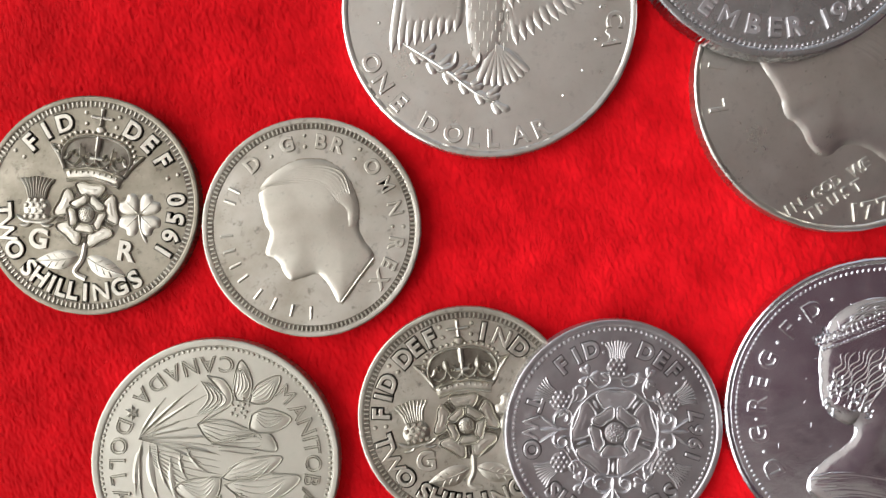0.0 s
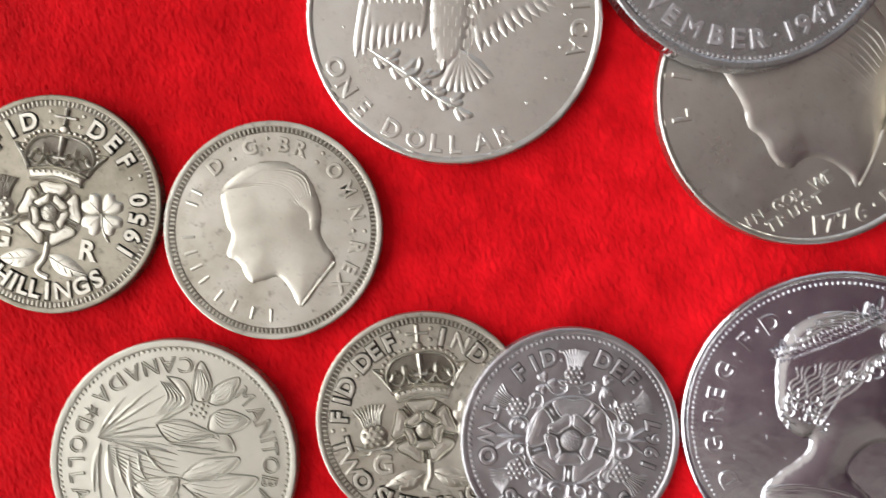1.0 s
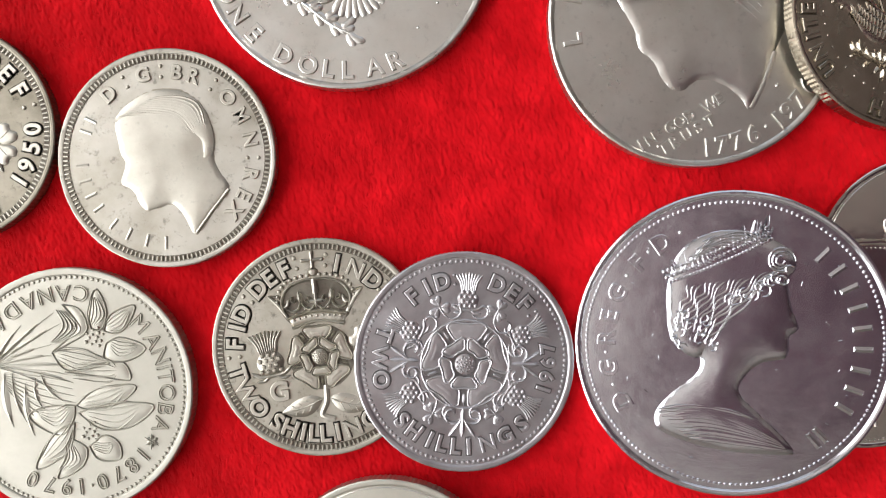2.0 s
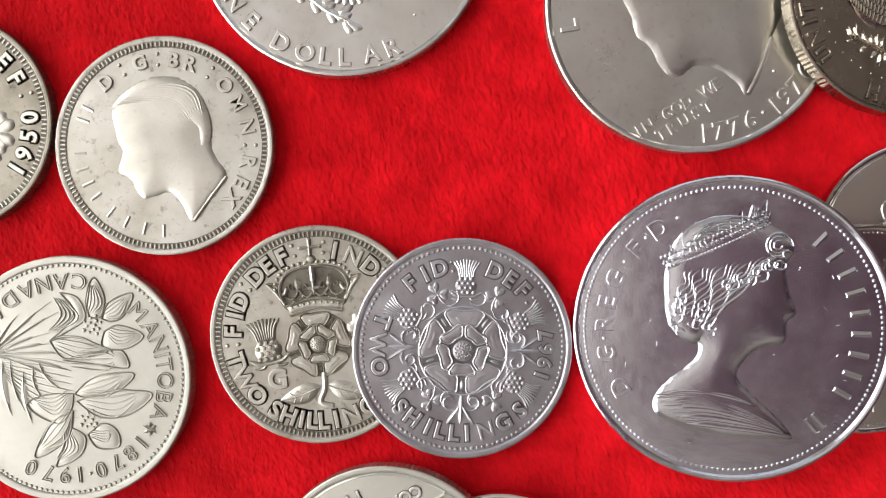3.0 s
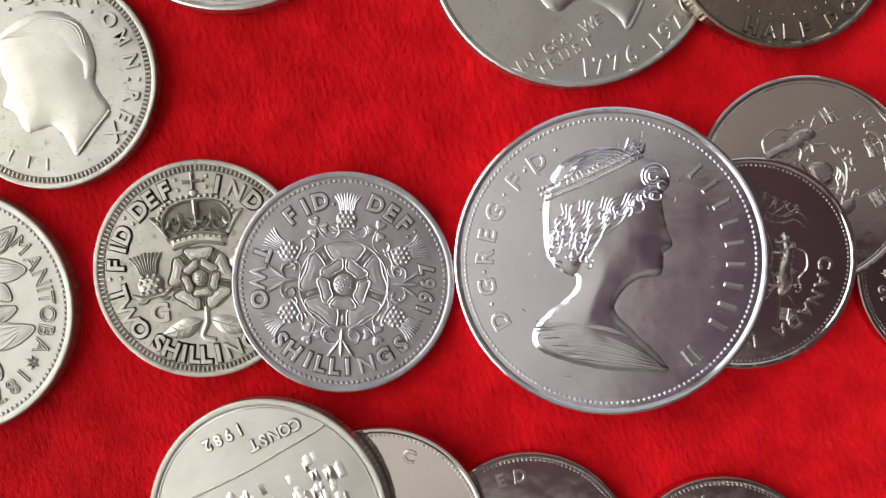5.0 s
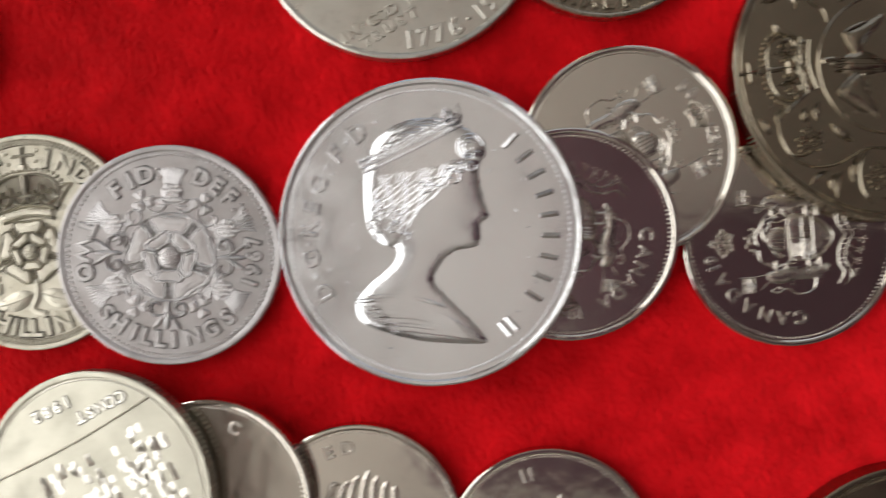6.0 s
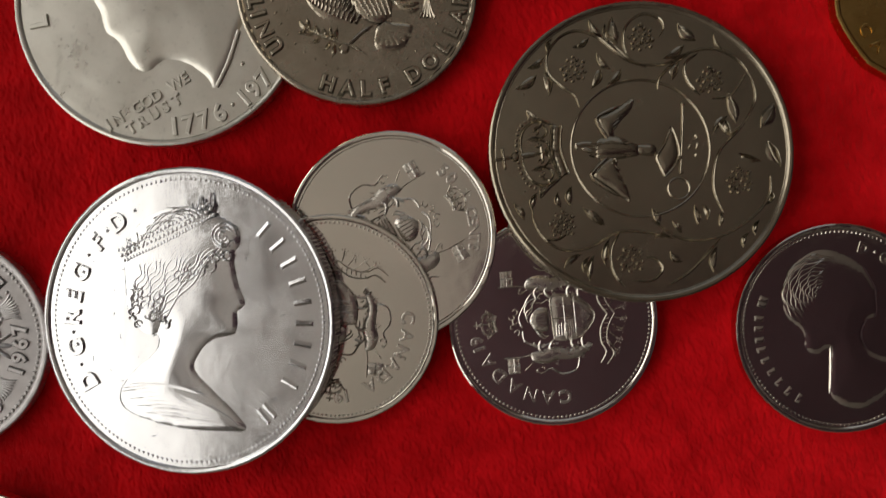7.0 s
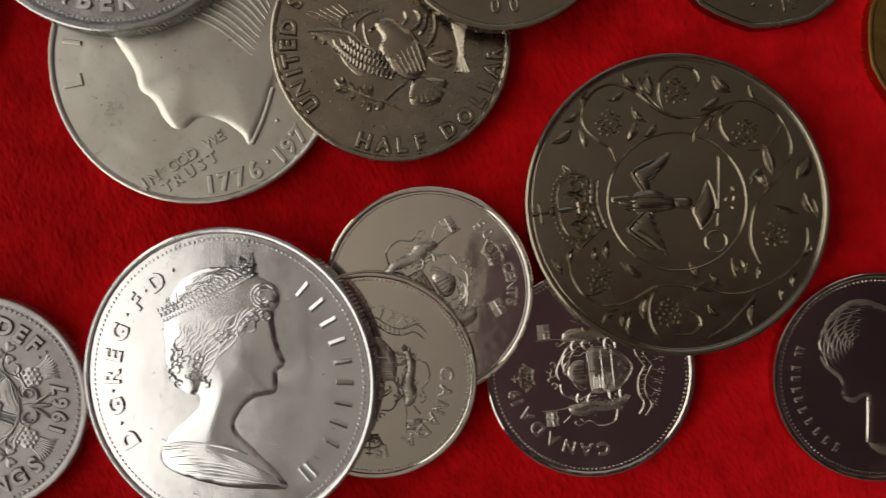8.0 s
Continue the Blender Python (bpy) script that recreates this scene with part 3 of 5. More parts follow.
def head_florin():
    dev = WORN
    parts = [("tarnished_ring", washer(0.895, 0.945, 0.0012), DARK_GAP, "brown tarnish between the rim teeth", ""), ("rim_toothing", teeth(144, 0.925, 0.046, 0.022, 0.014), dev, "", S)]
    for word, angles in (("D", [133]), ("G", [106.7]), ("BR", (83.5, 71.8)), ("OMN", (45, 30, 13)), ("REX", (-11, -25, -37.5))):
        parts.append(lettered("lettering", word, angles, 0.79, 0.17, True, 0.018, dev, PALE_GAP))
    parts.append(("stop", dots([(a, q) for a in (119.5, 94.5, 58, 0.8) for q in (0.74, 0.84)], 0.02), dev, "", ""))
    parts.append(("name_bar", bars_around((163, 154.5, 186, 196.5, 207, 217, 231.6, 244, 257, 270), 0.78, 0.13, 0.05, 0.008), dev, "", ""))
    relief = [bust_left(0.013, 0.016), pillow([(-0.485, 0.315), (-0.38, 0.465), (-0.15, 0.6), (0.11, 0.61), (0.31, 0.485), (0.42, 0.24), (0.42, 0.05), (0.33, -0.02), (0.3, 0.14), (0.17, 0.22), (0.05, 0.34), (-0.2, 0.36), (-0.36, 0.36)], 0.004, 0.05, 0.026, base=0.018, swell=0.006, reach=0.12)]
    for k in range(9):
        relief.append(stroke([(-0.43 + 0.03 * k, 0.37 + 0.02 * k), (-0.2 + 0.035 * k, 0.40 + 0.02 * k), (0.06 + 0.028 * k, 0.36 + 0.016 * k), (0.24 + 0.015 * k, 0.18 + 0.012 * k)], 0.02, 0.0035, 0.03, base=0.0255))
    relief += [stroke([(0.28, -0.68), (0.42, -0.48), (0.57, -0.28)], 0.03, 0.01, 0.03, (1, 1), base=0.008)]
    relief = join(relief)
    parts.append(("bust_relief", relief, dev, "", ""))
    # A slightly larger, darker copy of the head's outline lies flat beneath it.
    parts.append(("tarnish", moved(bust_left(0.0016), 1.04, 0, (0.0, 0.0)), PALE_GAP, "brownish tarnish round the head", ""))
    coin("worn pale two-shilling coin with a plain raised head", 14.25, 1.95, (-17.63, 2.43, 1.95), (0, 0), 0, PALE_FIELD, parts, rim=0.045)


head_florin()


def rose_florin():
    dev = GREY
    parts = [("rim_beading", beads(118, 0.915, 0.019), dev, "", S)]
    for word, angles, out in (("FID", (131, 119.5, 108.5), True), ("DEF", (70, 58, 46.6), True), ("TWO", (163, 179, 194), False),
                              ("SHILLINGS", (225, 236, 248, 257, 266.5, 275, 288, 301, 315), False)):
        parts.append(lettered("lettering", word, angles, 0.765, 0.19, out, 0.018, dev, GREY_GAP, "halo"))
    parts.append(lettered("date", "1967", (-17, -8, 1.5, 12), 0.755, 0.17, False, 0.018, dev, GREY_GAP, "halo"))
    # A darker disc lies flat behind the rose.
    parts.append(("tarnish", moved(washer(0.0, 0.38, 0.0014, 64), 1, 0, (0, -0.02)), GREY_GAP, "dark tarnish between the petals", ""))
    parts.append(("stop", dots([(a, q) for a in (100, 38) for q in (0.71, 0.79)], 0.018), dev, "", ""))
    parts.append(("ring", ring(0, -0.02, 0.4, 0.022, 0.02), dev, "", ""))
    parts.append(("rose", moved(rose(0.38, 0.024)[0], 1, 0, (0, -0.02)), dev, "", "", ("petal", [moved(p, 1, 0, (0, -0.02)) for p in rose(0.38, 0.024)[1]])))
    for a in (90, 153, 27, 212, -32):
        t = thistle(0.34, 0.013)
        parts.append(("thistle", moved(t, 1, a - 90, (0.47 * np.cos(np.radians(a)), 0.47 * np.sin(np.radians(a)))), dev, "", ""))
    for a in (118, 60, 240, -58):
        parts.append(("shamrock", moved(shamrock(0.17, 0.013), 1, a - 90, (0.55 * np.cos(np.radians(a)), 0.55 * np.sin(np.radians(a)))), dev, "", ""))
    for a in (180, 0, 270):
        sprig = join([stroke([(0.42, 0), (0.55, 0), (0.68, 0)], 0.05, 0.03, 0.03)] + [stroke([(0.5, 0), (0.58, 0.05 * s), (0.68, 0.12 * s)], 0.035, 0.03, 0.03) for s in (-1, 1)]
                     + [scroll(0.48, 0.1 * s, 0.09, -s * 60, s * 300, 0.03, 0.028) for s in (-1, 1)])
        parts.append(("sprig", moved(sprig, 1, a), dev, "", ""))
    for a in (75, 105, 135, 45, 165, 15, 195, -15, 225, 255, 285, 315):
        parts.append(("tendril", moved(scroll(0.49, 0, 0.095, 130, 250, 0.022, 0.016), 1, a), dev, "", ""))
    coin("grey two-shilling coin with a large rose, leaning on another coin", 14.25, 1.95, (21.57, -23.55, 3.0), (0.4, 4.2), -2, GREY_FIELD, parts, rim=0.045)


rose_florin()


def manitoba():
    dev = NICKEL
    parts = [("rim_beading", beads(132, 0.925, 0.016), dev, "", S), ("rim_line", ring(0, 0, 0.945, 0.012, 0.012), dev, "", "")]
    for word, angles, out in (("MANITOBA", (44.5, 32, 21.5, 14.5, 9, -0.5, -10.5, -20.5), True), ("1870", (-40.7, -50, -60, -70), True), ("1970", (-83, -91.7, -102, -112.5), True),
                              ("CANADA", (84, 94.5, 105, 115.5, 127, 138), False), ("DOLLAR", (159, 170.5, 181, 190, 200, 212), False)):
        parts.append(("lettering", around(word, angles, 0.79, 0.17, out, 0.013, True), dev, "", ""))
    parts.append(("stop", dots([(-76.5, 0.79)], 0.015), dev, "", ""))
    for a in (-31, 149):
        parts.append(("maple_leaf", moved(join([leaf(0, 0, 0.07, 0.045, b, 0.015, spacing=0.02) for b in (90, 150, 30, 210, -30, 270)]), 1, 0, (0.78 * np.cos(np.radians(a)), 0.78 * np.sin(np.radians(a)))), dev, "", ""))
    def petal(veins, *outline):
        """A broad petal from its foot, the first corner, to its tip, the corner of that number after it."""
        foot, tip = np.array(outline[0]), np.array(outline[veins])
        mid = np.mean(outline, 0)
        side = np.array([-(tip - foot)[1], (tip - foot)[0]])
        rim = [stroke(list(outline) + [outline[0]], 0.015, 0.012, 0.022, (1, 1))]
        rim += [stroke([foot + (tip - foot) * 0.12 + side * 0.05 * k, mid + side * 0.09 * k, foot + (tip - foot) * 0.8 + side * 0.03 * k], 0.014, 0.004, 0.03, (0.3, 0.2), base=0.008) for k in (-2, -1, 0, 1, 2)]
        parts.append(("petal", join([pillow(outline, 0.005, 0.05, 0.024, swell=0.002, reach=0.1)] + rim), dev, "", ""))

    petal(2, (0.17, 0.50), (0.14, 0.64), (0.20, 0.83), (0.29, 0.67), (0.26, 0.51))
    petal(2, (0.27, 0.49), (0.33, 0.63), (0.52, 0.70), (0.45, 0.52), (0.35, 0.47))
    petal(2, (0.29, 0.39), (0.41, 0.44), (0.61, 0.36), (0.47, 0.25), (0.28, 0.26))
    petal(5, (-0.07, 0.70), (0.06, 0.67), (0.13, 0.56), (0.12, 0.47), (-0.02, 0.38), (-0.15, 0.31), (-0.01, 0.44), (0.04, 0.56))
    petal(3, (-0.15, 0.31), (0.04, 0.34), (0.22, 0.29), (0.32, 0.23), (0.16, 0.18), (-0.04, 0.17))
    petal(3, (-0.04, 0.15), (0.22, 0.22), (0.41, 0.24), (0.48, 0.17), (0.47, 0.09), (0.22, 0.12))
    petal(2, (0.05, -0.12), (0.22, 0.02), (0.53, 0.05), (0.41, -0.09), (0.16, -0.15))
    petal(2, (0.07, -0.18), (0.33, -0.10), (0.68, -0.11), (0.51, -0.28), (0.26, -0.31))
    petal(2, (0.04, -0.12), (-0.17, -0.13), (-0.33, -0.20), (-0.23, -0.31), (-0.06, -0.36), (0.03, -0.23))
    petal(2, (0.04, -0.26), (-0.15, -0.37), (-0.27, -0.64), (-0.06, -0.54), (0.02, -0.40))
    petal(2, (0.01, -0.39), (-0.04, -0.57), (-0.09, -0.72), (0.10, -0.62), (0.14, -0.47))
    petal(2, (0.16, -0.45), (0.28, -0.36), (0.40, -0.42), (0.41, -0.55), (0.24, -0.56))
    for x, y in ((0.20, 0.44), (0.18, -0.33)):
        parts.append(("stamens", berries(x, y, 0.085, 13, 0.02), dev, "", S))
    for tip, width in (((-0.39, 0.54), 0.05), ((-0.28, 0.50), 0.05), ((-0.12, 0.65), 0.045), ((-0.02, 0.58), 0.045), ((-0.10, 0.39), 0.04), ((-0.09, 0.29), 0.05), ((0.02, 0.20), 0.06), ((0.06, 0.06), 0.06), ((-0.09, -0.01), 0.05)):
        foot = (-0.62, 0.19)
        n, a = math.hypot(tip[0] - foot[0], tip[1] - foot[1]), math.degrees(math.atan2(tip[1] - foot[1], tip[0] - foot[0]))
        parts.append(("blade", leaf(*foot, n, width, a, 0.009, 0.02, spacing=0.022), dev, "", ""))
    for foot, tip, width in (((-0.59, 0.16), (-0.64, -0.28), 0.07), ((-0.53, 0.14), (-0.45, -0.32), 0.09), ((-0.47, 0.14), (-0.34, -0.28), 0.06), ((-0.36, 0.06), (-0.28, -0.39), 0.08), ((-0.59, 0.18), (-0.57, -0.39), 0.06), ((-0.28, 0.10), (-0.21, -0.16), 0.06), ((-0.24, 0.14), (-0.05, -0.09), 0.06)):
        n, a = math.hypot(tip[0] - foot[0], tip[1] - foot[1]), math.degrees(math.atan2(tip[1] - foot[1], tip[0] - foot[0]))
        parts.append(("leaf", leaf(*foot, n, width, a, 0.009, -0.03, spacing=0.022), dev, "", ""))
    for k in range(9):
        parts.append(("fold", stroke([(-0.55, 0.14 - 0.012 * k), (-0.25, 0.16 - 0.05 * k), (0.02 + 0.01 * k, 0.12 - 0.055 * k)], 0.02, 0.006, 0.03, (0.3, 0.2)), dev, "", ""))
    coin("pale nickel Canadian dollar with crocus flowers, dated 1870 to 1970", 16.07, 2.4, (-29.92, -28.11, 2.4), (0, 0.4), 0, NICKEL, parts, rec=0.011, rim=0.05)


manitoba()


def eagle_dollar():
    dev = CLAD
    parts = []
    for word, angles, out, r in (("ONE", (204.5, 214.8, 226), False, 0.87), ("DOLLAR", (242.5, 254, 263.5, 272, 284, 294), False, 0.87), ("AMERICA", (44, 34, 25, 15.5, 5.5, -4.5, -14), True, 0.86)):
        parts.append(lettered("lettering", word, angles, r, 0.155, out, 0.015, dev, CLAD_EDGE_SHADE))
    star = [(q * np.cos(np.radians(90 + 36 * k)), q * np.sin(np.radians(90 + 36 * k))) for k in range(10) for q in [0.035 if k % 2 == 0 else 0.015]]
    for x, y in ((0.72, -0.2), (0.63, -0.41), (0.5, -0.58), (0.75, 0.02), (-0.75, -0.09), (0.73, 0.25)):
        parts.append(("star", moved(pillow(star, 0.014, 0.015, 0.02, smooth=False), 1, 20, (x, y)), dev, "", ""))
    wing = pillow([(-0.16, 0.55), (-0.5, 0.5), (-0.64, 0.1), (-0.6, -0.12), (-0.45, -0.14), (-0.32, -0.12), (-0.2, -0.14), (-0.15, 0.0)], 0.008, 0.1, 0.03)
    quills = [stroke([(-0.2 - 0.05 * k, 0.15), (-0.21 - 0.052 * k, -0.02), (-0.23 - 0.054 * k, -0.15 - 0.018 * k)], 0.062, 0.003, 0.03, (0.8, 0.15), base=0.005) for k in range(9)]
    quills += [stroke([(-0.19 - 0.048 * k, 0.36), (-0.2 - 0.05 * k, 0.18), (-0.22 - 0.05 * k, 0.06)], 0.058, 0.003, 0.03, (0.8, 0.15), base=0.009) for k in range(9)]
    parts.append(("wing", wing, dev, "", "", ("feather", quills)))
    wing = pillow([(0.1, 0.5), (0.5, 0.45), (0.66, 0.12), (0.56, 0.04), (0.46, 0.0), (0.36, -0.06), (0.2, -0.18), (0.1, -0.15)], 0.008, 0.1, 0.03)
    quills = [stroke([(0.12 + 0.035 * k, 0.08 + 0.02 * k), (0.16 + 0.046 * k, -0.08 + 0.026 * k), (0.19 + 0.056 * k, -0.24 + 0.034 * k)], 0.06, 0.003, 0.03, (0.8, 0.15), base=0.005) for k in range(10)]
    quills += [stroke([(0.12 + 0.04 * k, 0.3 + 0.012 * k), (0.14 + 0.046 * k, 0.12 + 0.02 * k), (0.16 + 0.05 * k, 0.0 + 0.026 * k)], 0.056, 0.003, 0.03, (0.8, 0.15), base=0.009) for k in range(9)]
    parts.append(("wing", wing, dev, "", "", ("feather", quills)))
    tail = pillow([(-0.04, -0.24), (0.12, -0.24), (0.24, -0.32), (0.25, -0.4), (0.2, -0.45), (0.1, -0.49), (0.0, -0.46), (-0.06, -0.4)], 0.01, 0.1, 0.03)
    quills = [stroke([(0.05, -0.24), (0.05 + 0.14 * np.cos(np.radians(b)), -0.24 + 0.14 * np.sin(np.radians(b))), (0.05 + 0.28 * np.cos(np.radians(b)), -0.24 + 0.28 * np.sin(np.radians(b)))], 0.055, 0.003, 0.03, (0.3, 0.5), base=0.008) for b in range(244, 330, 11)]
    parts.append(("tail", tail, dev, "", "", ("feather", quills)))
    parts.append(("body", pillow([(-0.12, -0.32), (-0.17, 0.05), (-0.12, 0.5), (0.1, 0.5), (0.12, 0.1), (0.06, -0.3)], 0.01, 0.06, 0.03, swell=0.004), dev, "", ""))
    parts.append(("plumage", moved(join([leaf(-0.12 + 0.055 * (k % 5) + 0.027 * (k // 5 % 2), 0.34 - 0.07 * (k // 5), 0.075, 0.05, 268, 0.003, spacing=0.03) for k in range(45)]), lift=0.0115), dev, "", S))
    for k in range(11):
        x, y, a = -0.52 + 0.055 * k, -0.28 - 0.034 * k, math.radians((330 - 25, 330 + 40)[k % 2])
        for n in (0.1, 0.13):
            b = a + (0.5 if n > 0.12 else -0.1)
            parts.append(("sprig_leaf", stroke([(x, y), (x + 0.5 * n * math.cos(b - 0.2), y + 0.5 * n * math.sin(b - 0.2)), (x + n * math.cos(b), y + n * math.sin(b))], 0.06, 0.009, 0.03, (0.3, 0.3)), dev, "", ""))
    parts.append(("branch", stroke([(-0.6, -0.22), (-0.3, -0.41), (-0.1, -0.56), (0.08, -0.64)], 0.022, 0.012, 0.04), dev, "", ""))
    for x in (-0.22, -0.06):
        parts.append(("claw", stroke([(x, -0.28), (x - 0.02, -0.38), (x - 0.12, -0.42)], 0.045, 0.016, 0.03), dev, "", ""))
    coin("bright dollar coin with a winged emblem and ONE DOLLAR", 19.05, 2.4, (5.39, 30.58, 2.4), (0, 0), 0, CLAD, parts, rec=0.012, rim=0.03, reeds=210)


eagle_dollar()


def liberty_dollar():
    dev = CLAD
    parts = [lettered("lettering", "LI", (190, 172), 0.85, 0.16, True, 0.014, dev, CLAD_EDGE_SHADE), lettered("date", "1776", (-84, -77.3, -70.2, -62.8), 0.87, 0.155, False, 0.014, dev, CLAD_EDGE_SHADE),
             lettered("date", "1976", (-50, -44.3, -37.3, -30), 0.88, 0.155, False, 0.014, dev, CLAD_EDGE_SHADE), ("stop", dots([(-56, 0.87), (-38.6, 0.71)], 0.016), dev, "", "")]
    # Each motto line lies on a thin dark outline, its edge shade painted in.
    parts.append(("motto", straight("IN GOD WE", -0.36, -0.855, 0.098, 31.5, 0.0765, 0.014), dev, "", "", ("grime", [straight("IN GOD WE", -0.36, -0.855, 0.098, 31.5, 0.0765, 0.0, 0.0013, outline="thin")], CLAD_EDGE_SHADE)))
    parts.append(("motto", straight("TRUST", -0.205, -0.875, 0.098, 31.5, 0.091, 0.014), dev, "", "", ("grime", [straight("TRUST", -0.205, -0.875, 0.098, 31.5, 0.091, 0.0, 0.0013, outline="thin")], CLAD_EDGE_SHADE)))
    head = [(0.37, -0.62), (0.31, -0.54), (0.17, -0.44), (0.02, -0.42), (-0.08, -0.495), (-0.16, -0.485), (-0.24, -0.4), (-0.26, -0.35), (-0.31, -0.275), (-0.385, -0.215), (-0.42, -0.09), (-0.47, 0.0), (-0.53, 0.1), (-0.57, 0.19),
            (-0.55, 0.45), (-0.4, 0.66), (-0.1, 0.78), (0.2, 0.78), (0.46, 0.62), (0.6, 0.35), (0.62, 0.01), (0.54, -0.22), (0.46, -0.455)]
    relief = [pillow(head, 0.012, 0.035, 0.026, swell=0.016, reach=0.35)]
    relief += [stroke([(-0.5 + 0.04 * k, 0.3 + 0.04 * k), (-0.25 + 0.05 * k, 0.34 + 0.035 * k), (0.12 + 0.04 * k, 0.22 + 0.03 * k), (0.4 + 0.016 * k, 0.0 + 0.04 * k)], 0.03, 0.005, 0.04, base=0.026) for k in range(9)]
    relief += [stroke([(0.38, -0.6), (0.46, -0.43), (0.53, -0.22)], 0.03, 0.008, 0.03, (1, 1), base=0.01)]
    parts.append(("bust_relief", join(relief), dev, "", ""))
    coin("clad dollar coin with a plain head, motto and dates", 19.05, 2.4, (50.77, 21.04, 2.4), (0, 0), 0, CLAD, parts, rec=0.014, rim=0.03, reeds=210)


liberty_dollar()


def half_dollar():
    dev = metal("half_dollar_metal", (0.52, 0.46, 0.37), (0.42, 0.37, 0.29), 0.25, 0.4)
    parts = []
    for word, angles, out in (("UNITED", (217, 207, 198, 191, 182.5, 172.5), True), ("STATES", (158, 149, 140, 131, 122, 113), True), ("HALF", (253, 264, 274, 284.5), False), ("DOLLAR", (302, 314, 325.5, 335.5, 345, 355), False)):
        parts.append(lettered("lettering", word, angles, 0.86, 0.16, out, 0.02, dev, PALE_GAP, "halo"))
    parts.append(("star_ring", join(dots([(a, 0.72) for a in range(0, 360, 8)], 0.011, 0.008)), dev, "", S))
    body = pillow([(-0.15, 0.13), (-0.11, 0.20), (-0.02, 0.22), (0.10, 0.13), (0.18, 0.08), (0.27, -0.08), (0.28, -0.21), (0.18, -0.31), (0.04, -0.27), (-0.05, -0.18), (-0.12, -0.07), (-0.09, 0.04)], 0.02, 0.04, 0.024, swell=0.014, reach=0.15)
    parts.append(("body", join([body, stroke([(-0.15, 0.13), (-0.18, 0.10), (-0.17, 0.08)], 0.05, 0.02, 0.02)]), dev, "", ""))
    shield = join([pillow([(-0.03, -0.12), (0.18, 0.01), (0.26, -0.09), (0.27, -0.21), (0.18, -0.31), (0.03, -0.26)], 0.008, 0.03, 0.024, base=0.028)] + [stroke([((545 + 21 * k - 548) / 518, (139 - 205 + 11 * k) / 518), ((592 + 19 * k - 548) / 518, (139 - 275 + 2 * k) / 518)], 0.022, 0.008, 0.03, (1, 1), base=0.033) for k in range(6)])
    parts.append(("shield", shield, dev, "", ""))
    wing = pillow([(-0.71, 0.08), (-0.52, 0.10), (-0.34, 0.07), (-0.25, -0.02), (-0.13, -0.08), (-0.01, -0.28), (-0.13, -0.31), (-0.29, -0.29), (-0.40, -0.19), (-0.49, -0.06), (-0.63, 0.03)], 0.01, 0.03, 0.024, swell=0.008, reach=0.1)
    edges = []
    for a, b, c, count in (((-0.48, -0.05), (-0.36, -0.24), (-0.02, -0.30), 17), ((-0.42, -0.04), (-0.29, -0.18), (-0.06, -0.21), 13), ((-0.35, -0.02), (-0.25, -0.12), (-0.09, -0.15), 9)):
        for t in np.linspace(0, 1, count):
            x, y = ((1 - t) ** 2 * a[k] + 2 * t * (1 - t) * b[k] + t * t * c[k] for k in (0, 1))
            edges.append(stroke([(x + 0.05 * t - 0.01, y + 0.06), (x + 0.01, y + 0.01), (x, y - 0.015)], 0.03, 0.014, 0.02, (0.4, 0.9), base=0.012))
    edges += [stroke([(-0.70, 0.08), (-0.52, 0.09), (-0.34, 0.06), (-0.24, -0.03), (-0.13, -0.09)], 0.035, 0.014, 0.03, (0.4, 0.6), base=0.01), dome(*(-0.64, 0.03), 0.022, 0.02, 0.008), dome(*(-0.56, -0.01), 0.022, 0.02, 0.008)]
    parts.append(("wing", wing, dev, "", "", ("feather", edges)))
    plumes = [stroke([(0.27, -0.04), (0.34, 0.04), (0.36, 0.15), (0.35, 0.27)], 0.05, 0.02, 0.03), stroke([(0.22, 0.06), (0.27, 0.13), (0.29, 0.25)], 0.05, 0.02, 0.03), stroke([(0.15, 0.10), (0.22, 0.15), (0.23, 0.23), (0.18, 0.27)], 0.05, 0.022, 0.03), stroke([(0.08, 0.15), (0.12, 0.19), (0.10, 0.27)], 0.04, 0.02, 0.03)]
    plumes += [stroke([((690 + 4 * k - 548) / 518, (139 - 165 + 18 * k) / 518), ((728 + 3 * k - 548) / 518, (139 - 150 + 20 * k) / 518)], 0.024, 0.014, 0.03) for k in range(9)]
    parts.append(("wing", plumes[0], dev, "", "", ("feather", plumes[1:])))
    arc = [stroke([(-0.31, 0.06), (-0.30, 0.15), (-0.21, 0.23), (-0.09, 0.27)], 0.03, 0.016, 0.03), stroke([(-0.24, 0.17), (-0.23, 0.06), (-0.19, -0.06)], 0.03, 0.016, 0.03)] + [dome((548 - 90 + 130 * np.cos(a) - 548) / 518, (139 - 60 + 60 * np.sin(a)) / 518, 0.016, 0.02, 0.0, 6) for a in np.linspace(1.2, 3.6, 15)]
    parts.append(("cloud_arc", join(arc), dev, "", S))
    for k in range(6):
        parts.append(("ray", stroke([((180 + 28 * k - 548) / 518, (139 - 20 + 8 * k) / 518), ((320 + 12 * k - 548) / 518, (139 - 82 + 10 * k) / 518)], 0.012, 0.008, 0.03, (0.6, 0.6)), dev, "", ""))
    quills = [stroke([(0.21, -0.31), ((625 + 25 * k - 548) / 518, (139 - 400 + (k - 2) ** 2 * 3) / 518)], 0.045, 0.008, 0.03, (0.5, 0.9), base=0.014) for k in range(7)]
